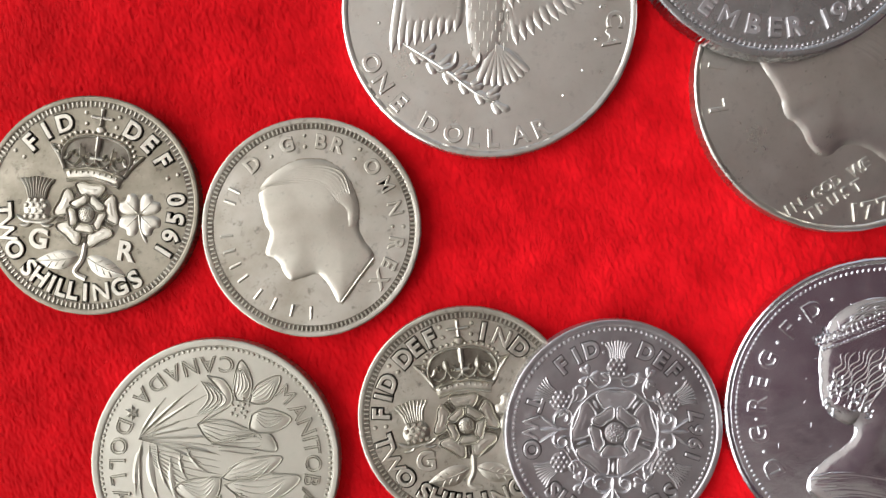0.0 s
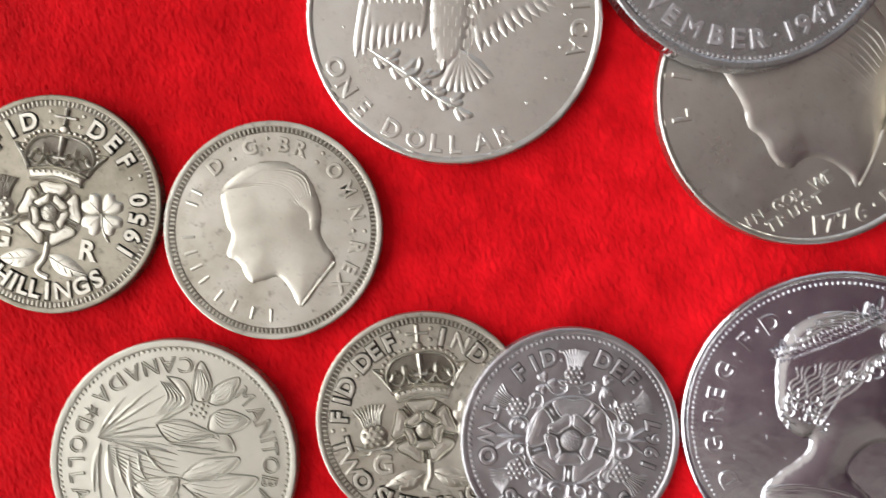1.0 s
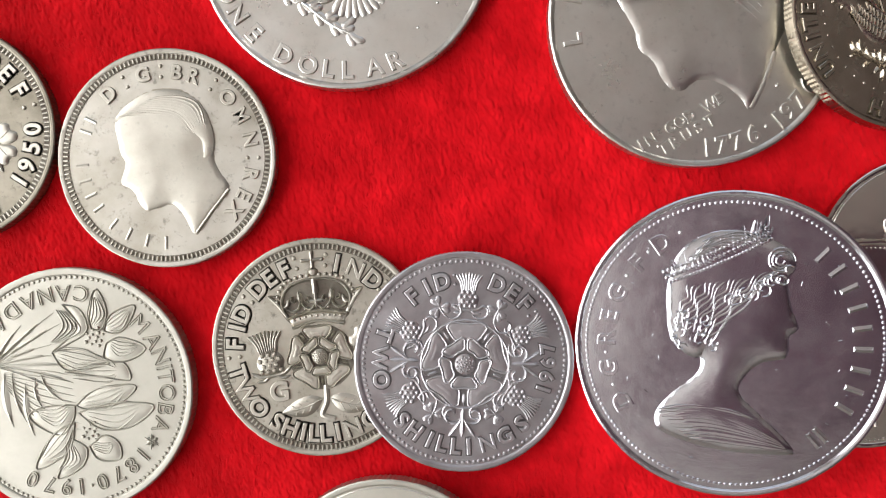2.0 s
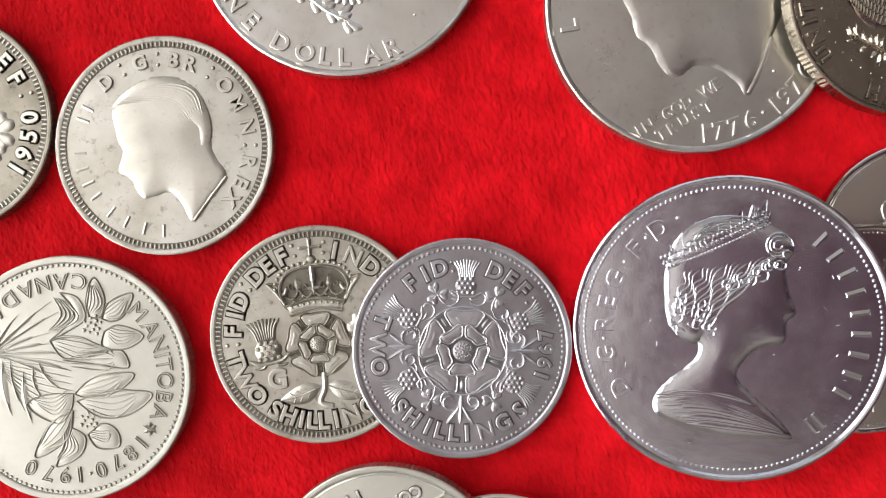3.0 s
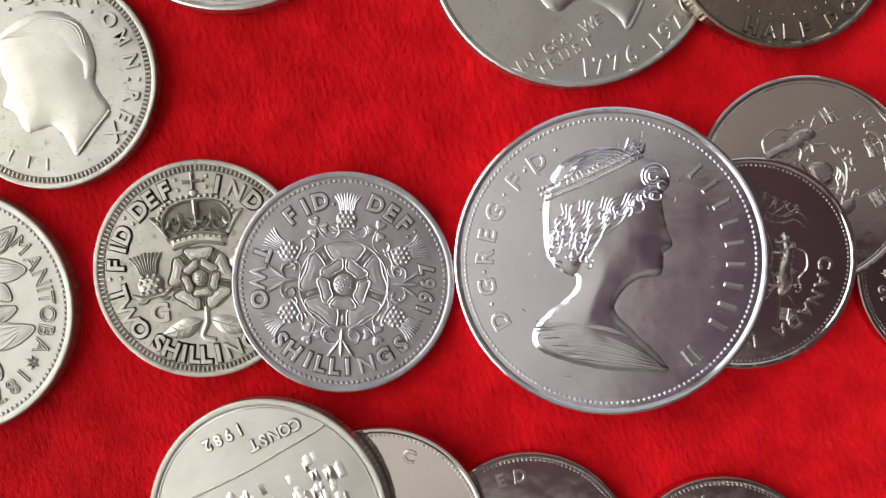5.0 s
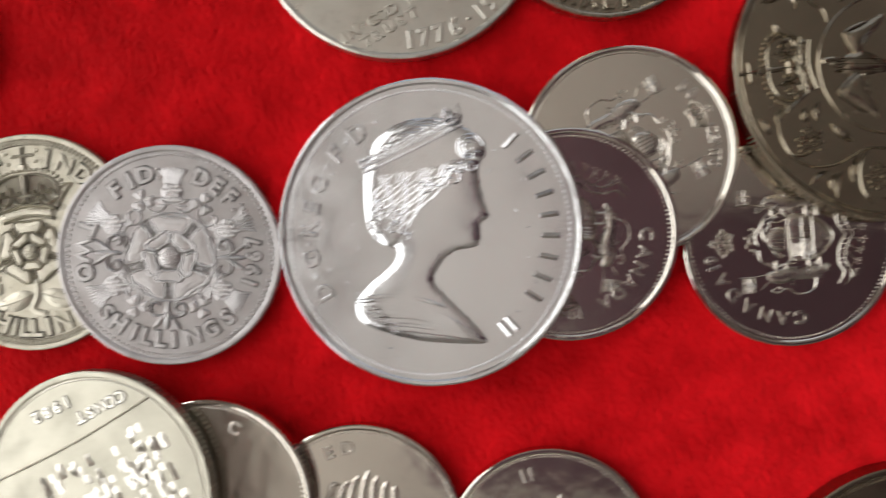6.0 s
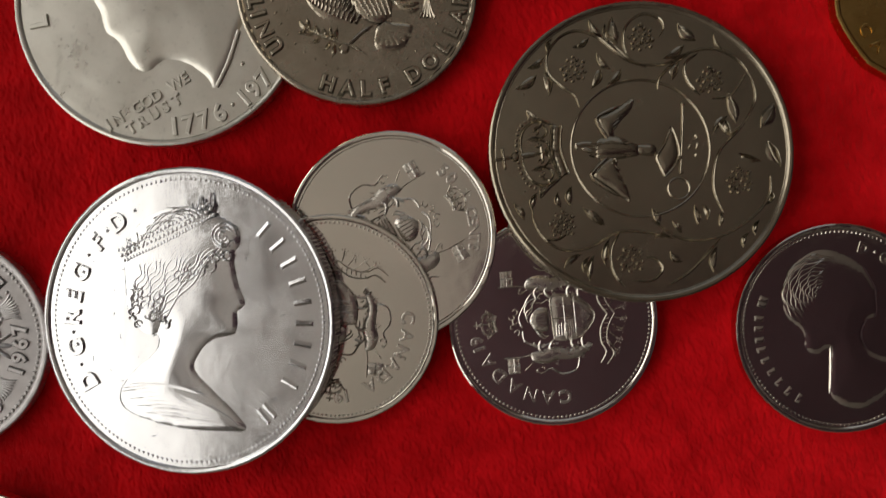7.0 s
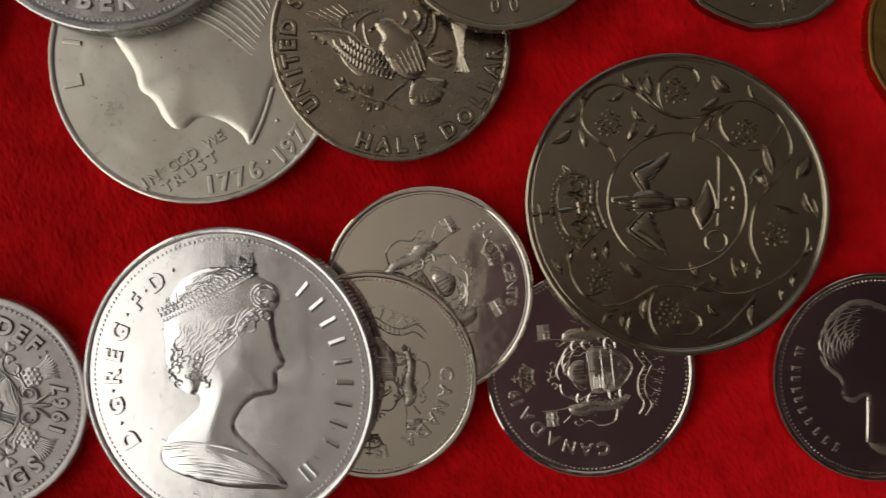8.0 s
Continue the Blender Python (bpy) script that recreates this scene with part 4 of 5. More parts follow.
    parts.append(("tail", pillow([(0.16, -0.31), (0.29, -0.29), (0.45, -0.31), (0.43, -0.43), (0.37, -0.52), (0.22, -0.55), (0.13, -0.50)], 0.012, 0.03, 0.024, swell=0.005, reach=0.08), dev, "", "", ("feather", quills)))
    parts.append(("branch", stroke([(0.07, -0.58), (-0.05, -0.51), (-0.15, -0.49), (-0.29, -0.43), (-0.43, -0.37)], 0.03, 0.02, 0.025), dev, "", ""))
    parts.append(("branch", stroke([(-0.09, -0.51), (0.02, -0.40), (0.12, -0.33)], 0.035, 0.02, 0.025), dev, "", ""))
    for foot, tip in (((-0.42, -0.38), (-0.49, -0.29)), ((-0.39, -0.39), (-0.42, -0.27)), ((-0.42, -0.38), (-0.50, -0.41)), ((-0.31, -0.43), (-0.36, -0.32)), ((-0.25, -0.44), (-0.29, -0.35)), ((-0.21, -0.46), (-0.23, -0.34)), ((-0.18, -0.47), (-0.17, -0.35)), ((-0.31, -0.44), (-0.39, -0.49)), ((-0.23, -0.47), (-0.29, -0.55)), ((-0.20, -0.48), (-0.22, -0.62)), ((-0.36, -0.41), (-0.48, -0.40))):
        n, a = math.hypot(tip[0] - foot[0], tip[1] - foot[1]), math.degrees(math.atan2(tip[1] - foot[1], tip[0] - foot[0]))
        parts.append(("leaf", leaf(*foot, n, 0.05, a, 0.022, 0.01, spacing=0.02), dev, "", ""))
    parts.append(("olive", dome(*(-0.12, -0.53), 0.05, 0.026, 0, 10), dev, "", ""))
    for k in range(5):
        parts.append(("arrow", stroke([((795 + 20 * k - 548) / 518, 0.28), ((838 + 4 * k - 548) / 518, -0.08), ((815 + 16 * k - 548) / 518, -0.25)], 0.028, 0.02, 0.03, (0.8, 0.8)), dev, "", ""))
    for y in (185, 215, 240):
        parts.append(("claw", stroke([(0.29, -0.12), ((760 - 548) / 518, (139 - y) / 518), ((812 - 548) / 518, (139 - y + 10) / 518)], 0.04, 0.02, 0.03), dev, "", ""))
    coin("brownish half dollar coin with shield and olive branch", 15.3, 2.15, (76.62, 22.05, 3.88), (-1.0, 6.5), 0, dev, parts, rec=0.014, rim=0.035, reeds=150)


half_dollar()


def big_crown():
    dev = SILVERY
    parts = [("rim_beading", beads(170, 0.925, 0.0125), dev, "", S), ("rim_line", ring(0, 0, 0.962, 0.01, 0.01), dev, "", "")]
    for word, angles in (("D", [210]), ("G", [193]), ("REG", (178, 168, 156.5)), ("F", [139]), ("D", [125])):
        parts.append(("lettering", around(word, angles, 0.8, 0.15, True, 0.015), dev, "", ""))
    parts.append(("stop", dots([(a, 0.8) for a in (201.5, 185.5, 147, 132, 115)], 0.014), dev, "", ""))
    parts.append(("name_bar", bars_around([47.5 - 9.6 * k for k in range(9)] + [-45.5, -49.5], 0.8, 0.13, 0.055, 0.008), dev, "", ""))
    bust = [(0.41, -0.7), (0.26, -0.72), (-0.02, -0.71), (-0.25, -0.665), (-0.44, -0.59), (-0.48, -0.475), (-0.39, -0.345), (-0.225, -0.2), (-0.2, -0.1), (-0.28, -0.08), (-0.39, 0.03), (-0.42, 0.25), (-0.41, 0.43), (-0.33, 0.62), (-0.155, 0.73),
            (0.04, 0.75), (0.22, 0.7), (0.37, 0.6), (0.385, 0.5), (0.345, 0.42), (0.37, 0.25), (0.415, 0.12), (0.36, 0.06), (0.36, -0.02), (0.325, -0.09), (0.2, -0.115), (0.1, -0.2), (0.06, -0.31), (0.18, -0.44), (0.335, -0.59)]
    pieces = [pillow(bust, 0.011, 0.03, 0.024, swell=0.017, reach=0.25)]
    rng = np.random.default_rng(11)
    hair = pillow([(-0.24, -0.09), (-0.38, 0.03), (-0.41, 0.25), (-0.4, 0.43), (-0.32, 0.61), (-0.15, 0.72), (0.04, 0.74), (0.22, 0.69), (0.365, 0.59), (0.36, 0.48), (0.24, 0.43), (0.14, 0.3), (0.06, 0.16), (-0.05, 0.12), (-0.12, 0.0)], 0.006, 0.04, 0.026, base=0.016, swell=0.008, reach=0.14)
    pieces.append(hair)

    def lock(points, wave, turns, width, high=0.005, base=0.027):
        """A waved lock of hair along a line."""
        line = curve_through(points, False, 0.012)
        along = np.gradient(line, axis=0)
        side = np.column_stack([-along[:, 1], along[:, 0]]) / np.maximum(np.hypot(*along.T), 1e-9)[:, None]
        s = np.linspace(0, 1, len(line))
        return stroke(line + side * (wave * np.sin(2 * np.pi * turns * s + turns))[:, None], width, high, 0.014, (0.3, 0.3), base=base)

    for k in range(13):
        q = k / 12
        pieces.append(lock([(0.2 - 0.46 * q, 0.66 - 0.2 * q + 0.04 * np.sin(3 * q)), (0.0 - 0.28 * q, 0.735 - 0.2 * q), (-0.2 - 0.18 * q, 0.66 - 0.23 * q)], 0.009, 1.6 + 0.3 * (k % 3), 0.017))
    for k in range(15):
        q = k / 14
        pieces.append(lock([(0.28 - 0.55 * q, 0.5 - 0.1 * q), (0.12 - 0.42 * q, 0.33 - 0.02 * q), (-0.02 - 0.32 * q, 0.16 + 0.04 * q), (-0.16 - 0.2 * q, 0.0 + 0.1 * q)], 0.014, 2.0 + 0.4 * (k % 4), 0.02))
    for k in range(22):
        x, y = rng.uniform(-0.37, -0.1), rng.uniform(-0.04, 0.24)
        pieces.append(moved(scroll(0, 0, rng.uniform(0.022, 0.042), 0, rng.uniform(160, 280), 0.015, 0.007, 0.5), 1, rng.uniform(0, 360), (x, y), 0.029))
    pieces += [scroll(0.28, 0.55, r, 30 * k, 300, 0.02, 0.008, 0.7) for k, r in enumerate((0.09, 0.062, 0.034))]
    pieces[-3:] = [moved(p, lift=0.026) for p in pieces[-3:]]
    for k in range(16):
        pieces.append(moved(scroll(0, 0, rng.uniform(0.03, 0.05), 0, rng.uniform(180, 280), 0.016, 0.007, 0.5), 1, rng.uniform(0, 360), (0.33 - 0.024 * k, 0.47 - 0.013 * k + rng.uniform(-0.03, 0.03)), 0.028))
    for row, (size, count) in enumerate(((0.013, 30), (0.017, 22), (0.013, 24))):
        for k in range(count):
            q = k / (count - 1)
            pieces.append(dome(-0.4 + 0.62 * q - 0.02 * row, 0.4 + 0.29 * q - 0.05 * q * (1 - q) + 0.034 * row, size, 0.009, 0.029, 6))
    for k in range(9):
        q = k / 8
        pieces.append(moved(leaf(0, 0, 0.1 + 0.03 * q, 0.035, 0, 0.008, spacing=0.03), 1, 108 - 20 * q, (-0.36 + 0.56 * q, 0.46 + 0.26 * q), 0.022))
    pieces += [stroke([(0.1 + 0.035 * k, 0.71 - 0.01 * k), (0.125 + 0.035 * k, 0.81 - 0.015 * k)], 0.018, 0.02, 0.03, base=0.006) for k in range(4)]
    for k in range(8):
        q = k / 7
        pieces.append(lock([(-0.46 + 0.2 * q, -0.47 - 0.16 * q), (-0.2 + 0.16 * q, -0.44 - 0.19 * q), (0.05 + 0.1 * q, -0.5 - 0.14 * q), (0.3 + 0.05 * q, -0.63 - 0.05 * q)], 0.008, 1.0, 0.026 + 0.012 * (k % 2), 0.006, 0.021))
    pieces.append(stroke([(-0.46, -0.44), (-0.25, -0.41), (-0.02, -0.43), (0.14, -0.48)], 0.03, 0.007, 0.03, base=0.022))
    parts.append(("bust_relief", join(pieces), dev, "", ""))
    nicks = []
    for k in range(46):
        a, q, b, n = rng.uniform(0, 6.28), 0.88 * math.sqrt(rng.uniform(0, 1)), rng.uniform(0, 6.28), rng.uniform(0.008, 0.04)
        x, y = q * math.cos(a), q * math.sin(a)
        nicks.append(stroke([(x, y), (x + n * math.cos(b), y + n * math.sin(b))], 0.007, 0.0035, 0.01, base=0.0 if abs(x) > 0.45 else 0.001))
    parts.append(("scratch_marks", join(nicks), dev, "small bright nicks", S))
    coin("bright silvery crown coin with a plain bust, propped up", 19.3, 2.9, (54.85, -20.53, 5.35), (2.0, -7.6), 0, SILVERY, parts, rec=0.013, rim=0.03, reeds=210)


big_crown()


def jubilee_crown():
    dev = BROWN
    parts = [("ring", ring(-0.005, 0.01, 0.455, 0.018, 0.016), dev, "", ""), ("rim_line", ring(0, 0, 0.955, 0.01, 0.008), dev, "", ""), ("crown", moved(crown(0.02), 0.5, 98, (-0.5, 0.0)), dev, "", "")]
    emblem = [stroke([(-0.43, 0.03), (-0.36, 0.04), (-0.29, 0.03)], 0.035, 0.014, 0.025, (0.6, 1)), stroke([(-0.42, 0.05), (-0.43, 0.03), (-0.42, -0.00)], 0.018, 0.014, 0.02), stroke([(-0.39, 0.01), (-0.33, -0.01), (-0.28, -0.01)], 0.03, 0.012, 0.025),
              pillow([(-0.32, -0.00), (-0.28, 0.07), (-0.18, 0.10), (-0.06, 0.05), (-0.01, 0.03), (-0.01, -0.04), (-0.09, -0.06), (-0.21, -0.08), (-0.29, -0.06)], 0.016, 0.05, 0.022, swell=0.01, reach=0.08),
              pillow([(-0.03, 0.03), (0.05, 0.04), (0.10, 0.02), (0.10, -0.04), (0.05, -0.05), (-0.03, -0.03)], 0.018, 0.03, 0.02)]
    for wing in ([(-0.22, 0.07), (-0.28, 0.17), (-0.28, 0.22), (-0.22, 0.25), (-0.14, 0.29), (-0.04, 0.35), (-0.05, 0.27), (-0.12, 0.19), (-0.17, 0.13), (-0.17, 0.08)], [(-0.22, -0.05), (-0.31, -0.14), (-0.32, -0.19), (-0.23, -0.25), (-0.15, -0.31), (-0.07, -0.36), (-0.09, -0.26), (-0.14, -0.16), (-0.17, -0.05)]):
        emblem.append(pillow(wing, 0.012, 0.03, 0.02, swell=0.006, reach=0.06))
        (ax, ay), (bx, by), (cx, cy) = wing[1], wing[5], wing[8]
        emblem += [stroke([(ax + (cx - ax) * q, ay + (cy - ay) * q), (bx + (cx - bx) * (0.15 + 0.8 * q), by + (cy - by) * (0.15 + 0.8 * q))], 0.014, 0.006, 0.025, base=0.012) for q in (0.1, 0.3, 0.5, 0.7, 0.9)]
        emblem.append(stroke([wing[0], wing[1], wing[2], wing[4]], 0.025, 0.01, 0.025, (0.6, 0.3), base=0.01))
    parts.append(("winged_emblem", join(emblem), dev, "", ""))
    parts.append(("plumage", moved(join([leaf(-0.29 + 0.045 * (k // 3), -0.035 + 0.035 * (k % 3), 0.05, 0.028, 180, 0.005, spacing=0.03) for k in range(18)]), lift=0.024), dev, "", S))
    bowl = [(0.20, 0.15), (0.23, 0.08), (0.25, -0.03), (0.21, -0.12), (0.15, -0.18), (0.12, -0.11), (0.10, -0.05), (0.15, 0.03)]
    parts.append(("ampulla", join([pillow(bowl, 0.008, 0.03, 0.02), stroke([bowl[0], bowl[7], bowl[6], bowl[5], bowl[4]], 0.02, 0.016, 0.02, (0.8, 0.8)), stroke([bowl[0], bowl[1], bowl[2], bowl[3], bowl[4]], 0.018, 0.012, 0.02, (0.8, 0.8))]), dev, "", ""))
    spoon = [stroke([(0.28, 0.31), (0.27, 0.10), (0.25, -0.16)], 0.018, 0.016, 0.03, (0.9, 0.9)), moved(ring(0, 0, 0.07, 0.018, 0.015, 32), 1, 0, (0.24, -0.26)), dome(*(0.28, 0.30), 0.016, 0.02, 0, 8), dome(*(0.25, -0.06), 0.022, 0.02, 0, 8), dome(*(0.26, -0.15), 0.018, 0.018, 0, 8)]
    spoon += [stroke([(0.35, 0.10), (0.37, 0.07)], 0.02, 0.014, 0.02), stroke([(0.32, 0.03), (0.31, -0.00)], 0.02, 0.014, 0.02), stroke([(0.37, 0.04), (0.36, 0.00)], 0.02, 0.014, 0.02), stroke([(0.35, -0.03), (0.36, -0.05)], 0.02, 0.014, 0.02)]
    parts.append(("spoon", join(spoon), dev, "", ""))
    clusters = [(0.02, 0.75), (-0.43, 0.54), (0.47, 0.46), (0.64, -0.21), (-0.52, -0.49), (-0.08, -0.72)]
    for n, (x, y) in enumerate(clusters):
        parts.append(("flower_head", berries(x, y, 0.09, 21, 0.026, n), dev, "", S))
    def vine(*line):
        parts.append(("stem", stroke(line, 0.02, 0.017, 0.022, (0.4, 0.3)), dev, "", ""))

    def sprout(foot, tip, width, bow=0.012):
        """One leaf of the scrolls, with a raised edge along its outer side."""
        n, a = math.hypot(tip[0] - foot[0], tip[1] - foot[1]), math.degrees(math.atan2(tip[1] - foot[1], tip[0] - foot[0]))
        blade = leaf(0, 0, n, width, 0, 0.01, bow, spacing=0.018)
        edge = stroke([(0, 0), (0.4 * n, bow + 0.45 * width), (0.75 * n, bow * 0.6 + 0.3 * width), (n, 0)], 0.011, 0.012, 0.018, (0.4, 0.2), base=0.003)
        parts.append(("leaf", moved(join([blade, edge]), 1, a, foot), dev, "", ""))

    vine((-0.40, 0.28), (-0.43, 0.36), (-0.51, 0.42), (-0.60, 0.51), (-0.61, 0.63), (-0.53, 0.75), (-0.41, 0.80), (-0.28, 0.76), (-0.16, 0.66), (-0.06, 0.59), (0.05, 0.55))
    vine((-0.23, 0.77), (-0.15, 0.68), (-0.06, 0.60), (0.04, 0.57), (0.17, 0.57), (0.29, 0.63), (0.42, 0.67), (0.55, 0.66), (0.67, 0.58), (0.74, 0.47))
    vine((0.74, 0.47), (0.76, 0.34), (0.71, 0.22), (0.63, 0.11), (0.53, 0.01), (0.48, -0.11), (0.47, -0.28), (0.53, -0.43))
    vine((-0.06, 0.59), (-0.10, 0.70), (-0.08, 0.83), (0.02, 0.91), (0.13, 0.89), (0.17, 0.82), (0.14, 0.76))
    vine((0.12, 0.40), (0.13, 0.47), (0.22, 0.57), (0.33, 0.63))
    vine((0.39, 0.64), (0.31, 0.58), (0.30, 0.50), (0.34, 0.42), (0.40, 0.36))
    vine((0.48, 0.34), (0.60, 0.36), (0.70, 0.50))
    vine((0.84, -0.18), (0.83, -0.30), (0.75, -0.42), (0.60, -0.53), (0.44, -0.59), (0.25, -0.59), (0.06, -0.47))
    vine((0.20, -0.59), (0.03, -0.55), (-0.15, -0.54), (-0.25, -0.59), (-0.37, -0.65), (-0.52, -0.66), (-0.64, -0.59), (-0.71, -0.47), (-0.72, -0.35))
    vine((-0.15, -0.54), (-0.21, -0.66), (-0.20, -0.80), (-0.13, -0.90))
    vine((0.01, -0.71), (0.08, -0.72), (0.12, -0.79), (0.05, -0.86), (-0.07, -0.86))
    vine((0.16, -0.89), (0.29, -0.81), (0.39, -0.71), (0.50, -0.59))
    vine((-0.64, -0.59), (-0.56, -0.59), (-0.50, -0.56))
    vine((0.67, 0.16), (0.58, 0.10), (0.51, 0.17), (0.48, 0.11))
    for foot, tip, width in (((-0.24, 0.76), (-0.33, 0.88), 0.05), ((-0.14, 0.71), (-0.17, 0.90), 0.075), ((-0.19, 0.70), (-0.22, 0.85), 0.04), ((0.38, 0.73), (0.26, 0.85), 0.085), ((0.56, 0.66), (0.50, 0.78), 0.03), ((0.30, 0.70), (0.16, 0.61), 0.06),
                             ((-0.19, 0.54), (-0.28, 0.65), 0.05), ((-0.26, 0.55), (-0.32, 0.41), 0.06), ((-0.12, 0.54), (-0.21, 0.44), 0.05), ((-0.33, 0.75), (-0.44, 0.69), 0.045), ((-0.68, 0.50), (-0.82, 0.41), 0.065), ((-0.63, 0.62), (-0.74, 0.55), 0.05),
                             ((-0.63, 0.52), (-0.60, 0.36), 0.06), ((-0.60, 0.65), (-0.57, 0.75), 0.04)):
        sprout(foot, tip, width)
    for foot, tip, width in (((0.63, 0.17), (0.58, 0.38), 0.08), ((0.57, 0.22), (0.47, 0.12), 0.05), ((0.56, 0.19), (0.59, 0.08), 0.04), ((0.79, 0.14), (0.89, 0.31), 0.1), ((0.83, 0.05), (0.91, -0.12), 0.085), ((0.64, -0.03), (0.79, -0.09), 0.05),
                             ((0.26, 0.58), (0.21, 0.46), 0.06), ((0.36, -0.50), (0.34, -0.37), 0.05), ((0.50, -0.51), (0.51, -0.42), 0.04), ((0.11, -0.50), (0.06, -0.39), 0.055), ((0.25, -0.55), (0.19, -0.47), 0.045), ((-0.27, -0.50), (-0.39, -0.38), 0.06),
                             ((-0.25, -0.50), (-0.33, -0.43), 0.04), ((-0.77, -0.46), (-0.84, -0.35), 0.05)):
        sprout(foot, tip, width, -0.012)
    for foot, tip, width in (((-0.72, -0.40), (-0.68, -0.28), 0.05), ((-0.53, -0.38), (-0.55, -0.28), 0.05), ((-0.47, -0.37), (-0.46, -0.24), 0.055), ((0.73, -0.57), (0.76, -0.47), 0.04), ((0.65, -0.65), (0.69, -0.55), 0.04), ((0.45, -0.81), (0.48, -0.64), 0.055),
                             ((0.25, -0.74), (0.17, -0.67), 0.05), ((-0.35, -0.86), (-0.32, -0.69), 0.05), ((-0.39, -0.81), (-0.35, -0.70), 0.04), ((-0.52, -0.78), (-0.40, -0.69), 0.05), ((0.07, -0.59), (0.18, -0.58), 0.04), ((-0.25, -0.76), (-0.22, -0.59), 0.05),
                             ((0.39, -0.37), (0.42, -0.47), 0.04), ((0.84, -0.28), (0.81, -0.37), 0.04)):
        sprout(foot, tip, width)
    coin("dark toned crown coin with crown, spoon and floral scrolls", 19.3, 2.9, (112.41, 0.85, 4.4), (-3.7, 0), 0, BROWN, parts, rec=0.012, rim=0.028, reeds=210)


jubilee_crown()


def arms(seed=1):
    """Heraldic arms, upright, in the coin's own size: shield, helmet, mantling, supporters, flags, ribbon and flowers."""
    rng = np.random.default_rng(seed)

    def line(points, width=0.014, high=0.012, base=0.0):
        return stroke(points, width, high, 0.03, (0.8, 0.6), base=base)

    shield = [(-0.21, 0.02), (0.0, 0.03), (0.21, 0.02), (0.21, -0.16), (0.15, -0.28), (0.0, -0.38), (-0.15, -0.28), (-0.21, -0.16)]
    pieces = [pillow(shield, 0.009, 0.03, 0.03), line(shield + shield[:1], 0.016, 0.016), line([(-0.2, -0.09), (0.2, -0.09)], 0.014, 0.01, 0.008), line([(0, 0.02), (0, -0.19)], 0.014, 0.01, 0.008), line([(-0.19, -0.19), (0.19, -0.19)], 0.014, 0.01, 0.008)]
    pieces += [line([(0.02 + 0.026 * k, -0.1), (0.02 + 0.026 * k, -0.185)], 0.008, 0.006, 0.009) for k in range(7)] + [line([(-0.19, -0.105 - 0.02 * k), (-0.02, -0.105 - 0.02 * k)], 0.008, 0.006, 0.009) for k in range(4)]
    pieces += [line([(-0.17, 0.0 - 0.026 * k), (-0.04 - 0.02 * (k % 2), -0.006 - 0.026 * k)], 0.016, 0.008, 0.008) for k in range(4)] + [scroll(0.06 + 0.05 * (k % 3), -0.025 - 0.035 * (k // 3), 0.018, 60 * k, 280, 0.01, 0.008, 0.5) for k in range(6)]
    for x, y in ((-0.06, -0.25), (0.06, -0.25), (0.0, -0.31)):
        pieces += [leaf(x, y - 0.02, 0.05, 0.026, b, 0.014, spacing=0.02) for b in (90, 150, 30)]
    for k in range(12):
        start = rng.uniform(-40, 150)
        q, a = 0.13 + 0.016 * k, np.radians(np.linspace(start, start + rng.uniform(40, 80), 10))
        pieces.append(line(np.column_stack([(q + 0.022 * np.sin(6 * a + 1.3 * k)) * np.cos(a), 0.1 + (q + 0.02 * np.sin(7 * a + k)) * 0.8 * np.sin(a)]), rng.uniform(0.011, 0.022), 0.011))
    pieces += [pillow([(-0.1, 0.06), (-0.11, 0.18), (0.0, 0.25), (0.11, 0.18), (0.1, 0.06)], 0.016, 0.04, 0.025)] + [line([(-0.07 + 0.035 * k, 0.08), (-0.06 + 0.03 * k, 0.2)], 0.01, 0.008, 0.014) for k in range(5)]
    pieces += [moved(crown(0.016), 0.24, 0, (0, 0.56))] + [scroll(0.05 * k, 0.38 + 0.03 * (k % 2), 0.035, 90 * k, 260, 0.014, 0.014, 0.5) for k in (-2, -1, 0, 1, 2)]
    for s in (-1, 1):
        flag = [pillow([(0.34 * s, 0.5), (0.5 * s, 0.5), (0.5 * s, 0.36), (0.34 * s, 0.36)], 0.008, 0.015, 0.03, smooth=False), line([(0.34 * s, 0.52), (0.34 * s, 0.34)], 0.012, 0.014), line([(0.42 * s, 0.49), (0.42 * s, 0.37)], 0.016, 0.008, 0.006), line([(0.35 * s, 0.43), (0.49 * s, 0.43)], 0.016, 0.008, 0.006)]
        flag += [line([(0.355 * s, 0.385 + 0.03 * k), (0.485 * s, 0.385 + 0.03 * k)], 0.007, 0.006, 0.006) for k in range(4)]
        pieces += flag + [line([(0.34 * s, 0.35), (0.3 * s, 0.1), (0.27 * s, -0.05)], 0.012, 0.012)]
        pieces.append(pillow([(0.25 * s, -0.34), (0.33 * s, -0.3), (0.4 * s, -0.18), (0.4 * s, 0.0), (0.43 * s, 0.12), (0.4 * s, 0.24), (0.31 * s, 0.27), (0.29 * s, 0.17), (0.26 * s, 0.05), (0.3 * s, -0.12)], 0.012, 0.04, 0.026, swell=0.006, reach=0.07))
        pieces += [line([(0.33 * s, y0), (0.27 * s, y0 + 0.06), (0.2 * s, y1)], 0.03, 0.018) for y0, y1 in ((0.12, 0.16), (0.02, 0.03), (-0.2, -0.14), (-0.3, -0.24))]
        pieces += [line([(0.39 * s, -0.2), (0.5 * s, -0.16), (0.53 * s, -0.02), (0.47 * s, 0.08), (0.51 * s, 0.16)], 0.018, 0.014), line([(0.4 * s, 0.25), (0.47 * s, 0.33)] if s < 0 else [(0.3, 0.25), (0.26, 0.3)], 0.012, 0.014)]
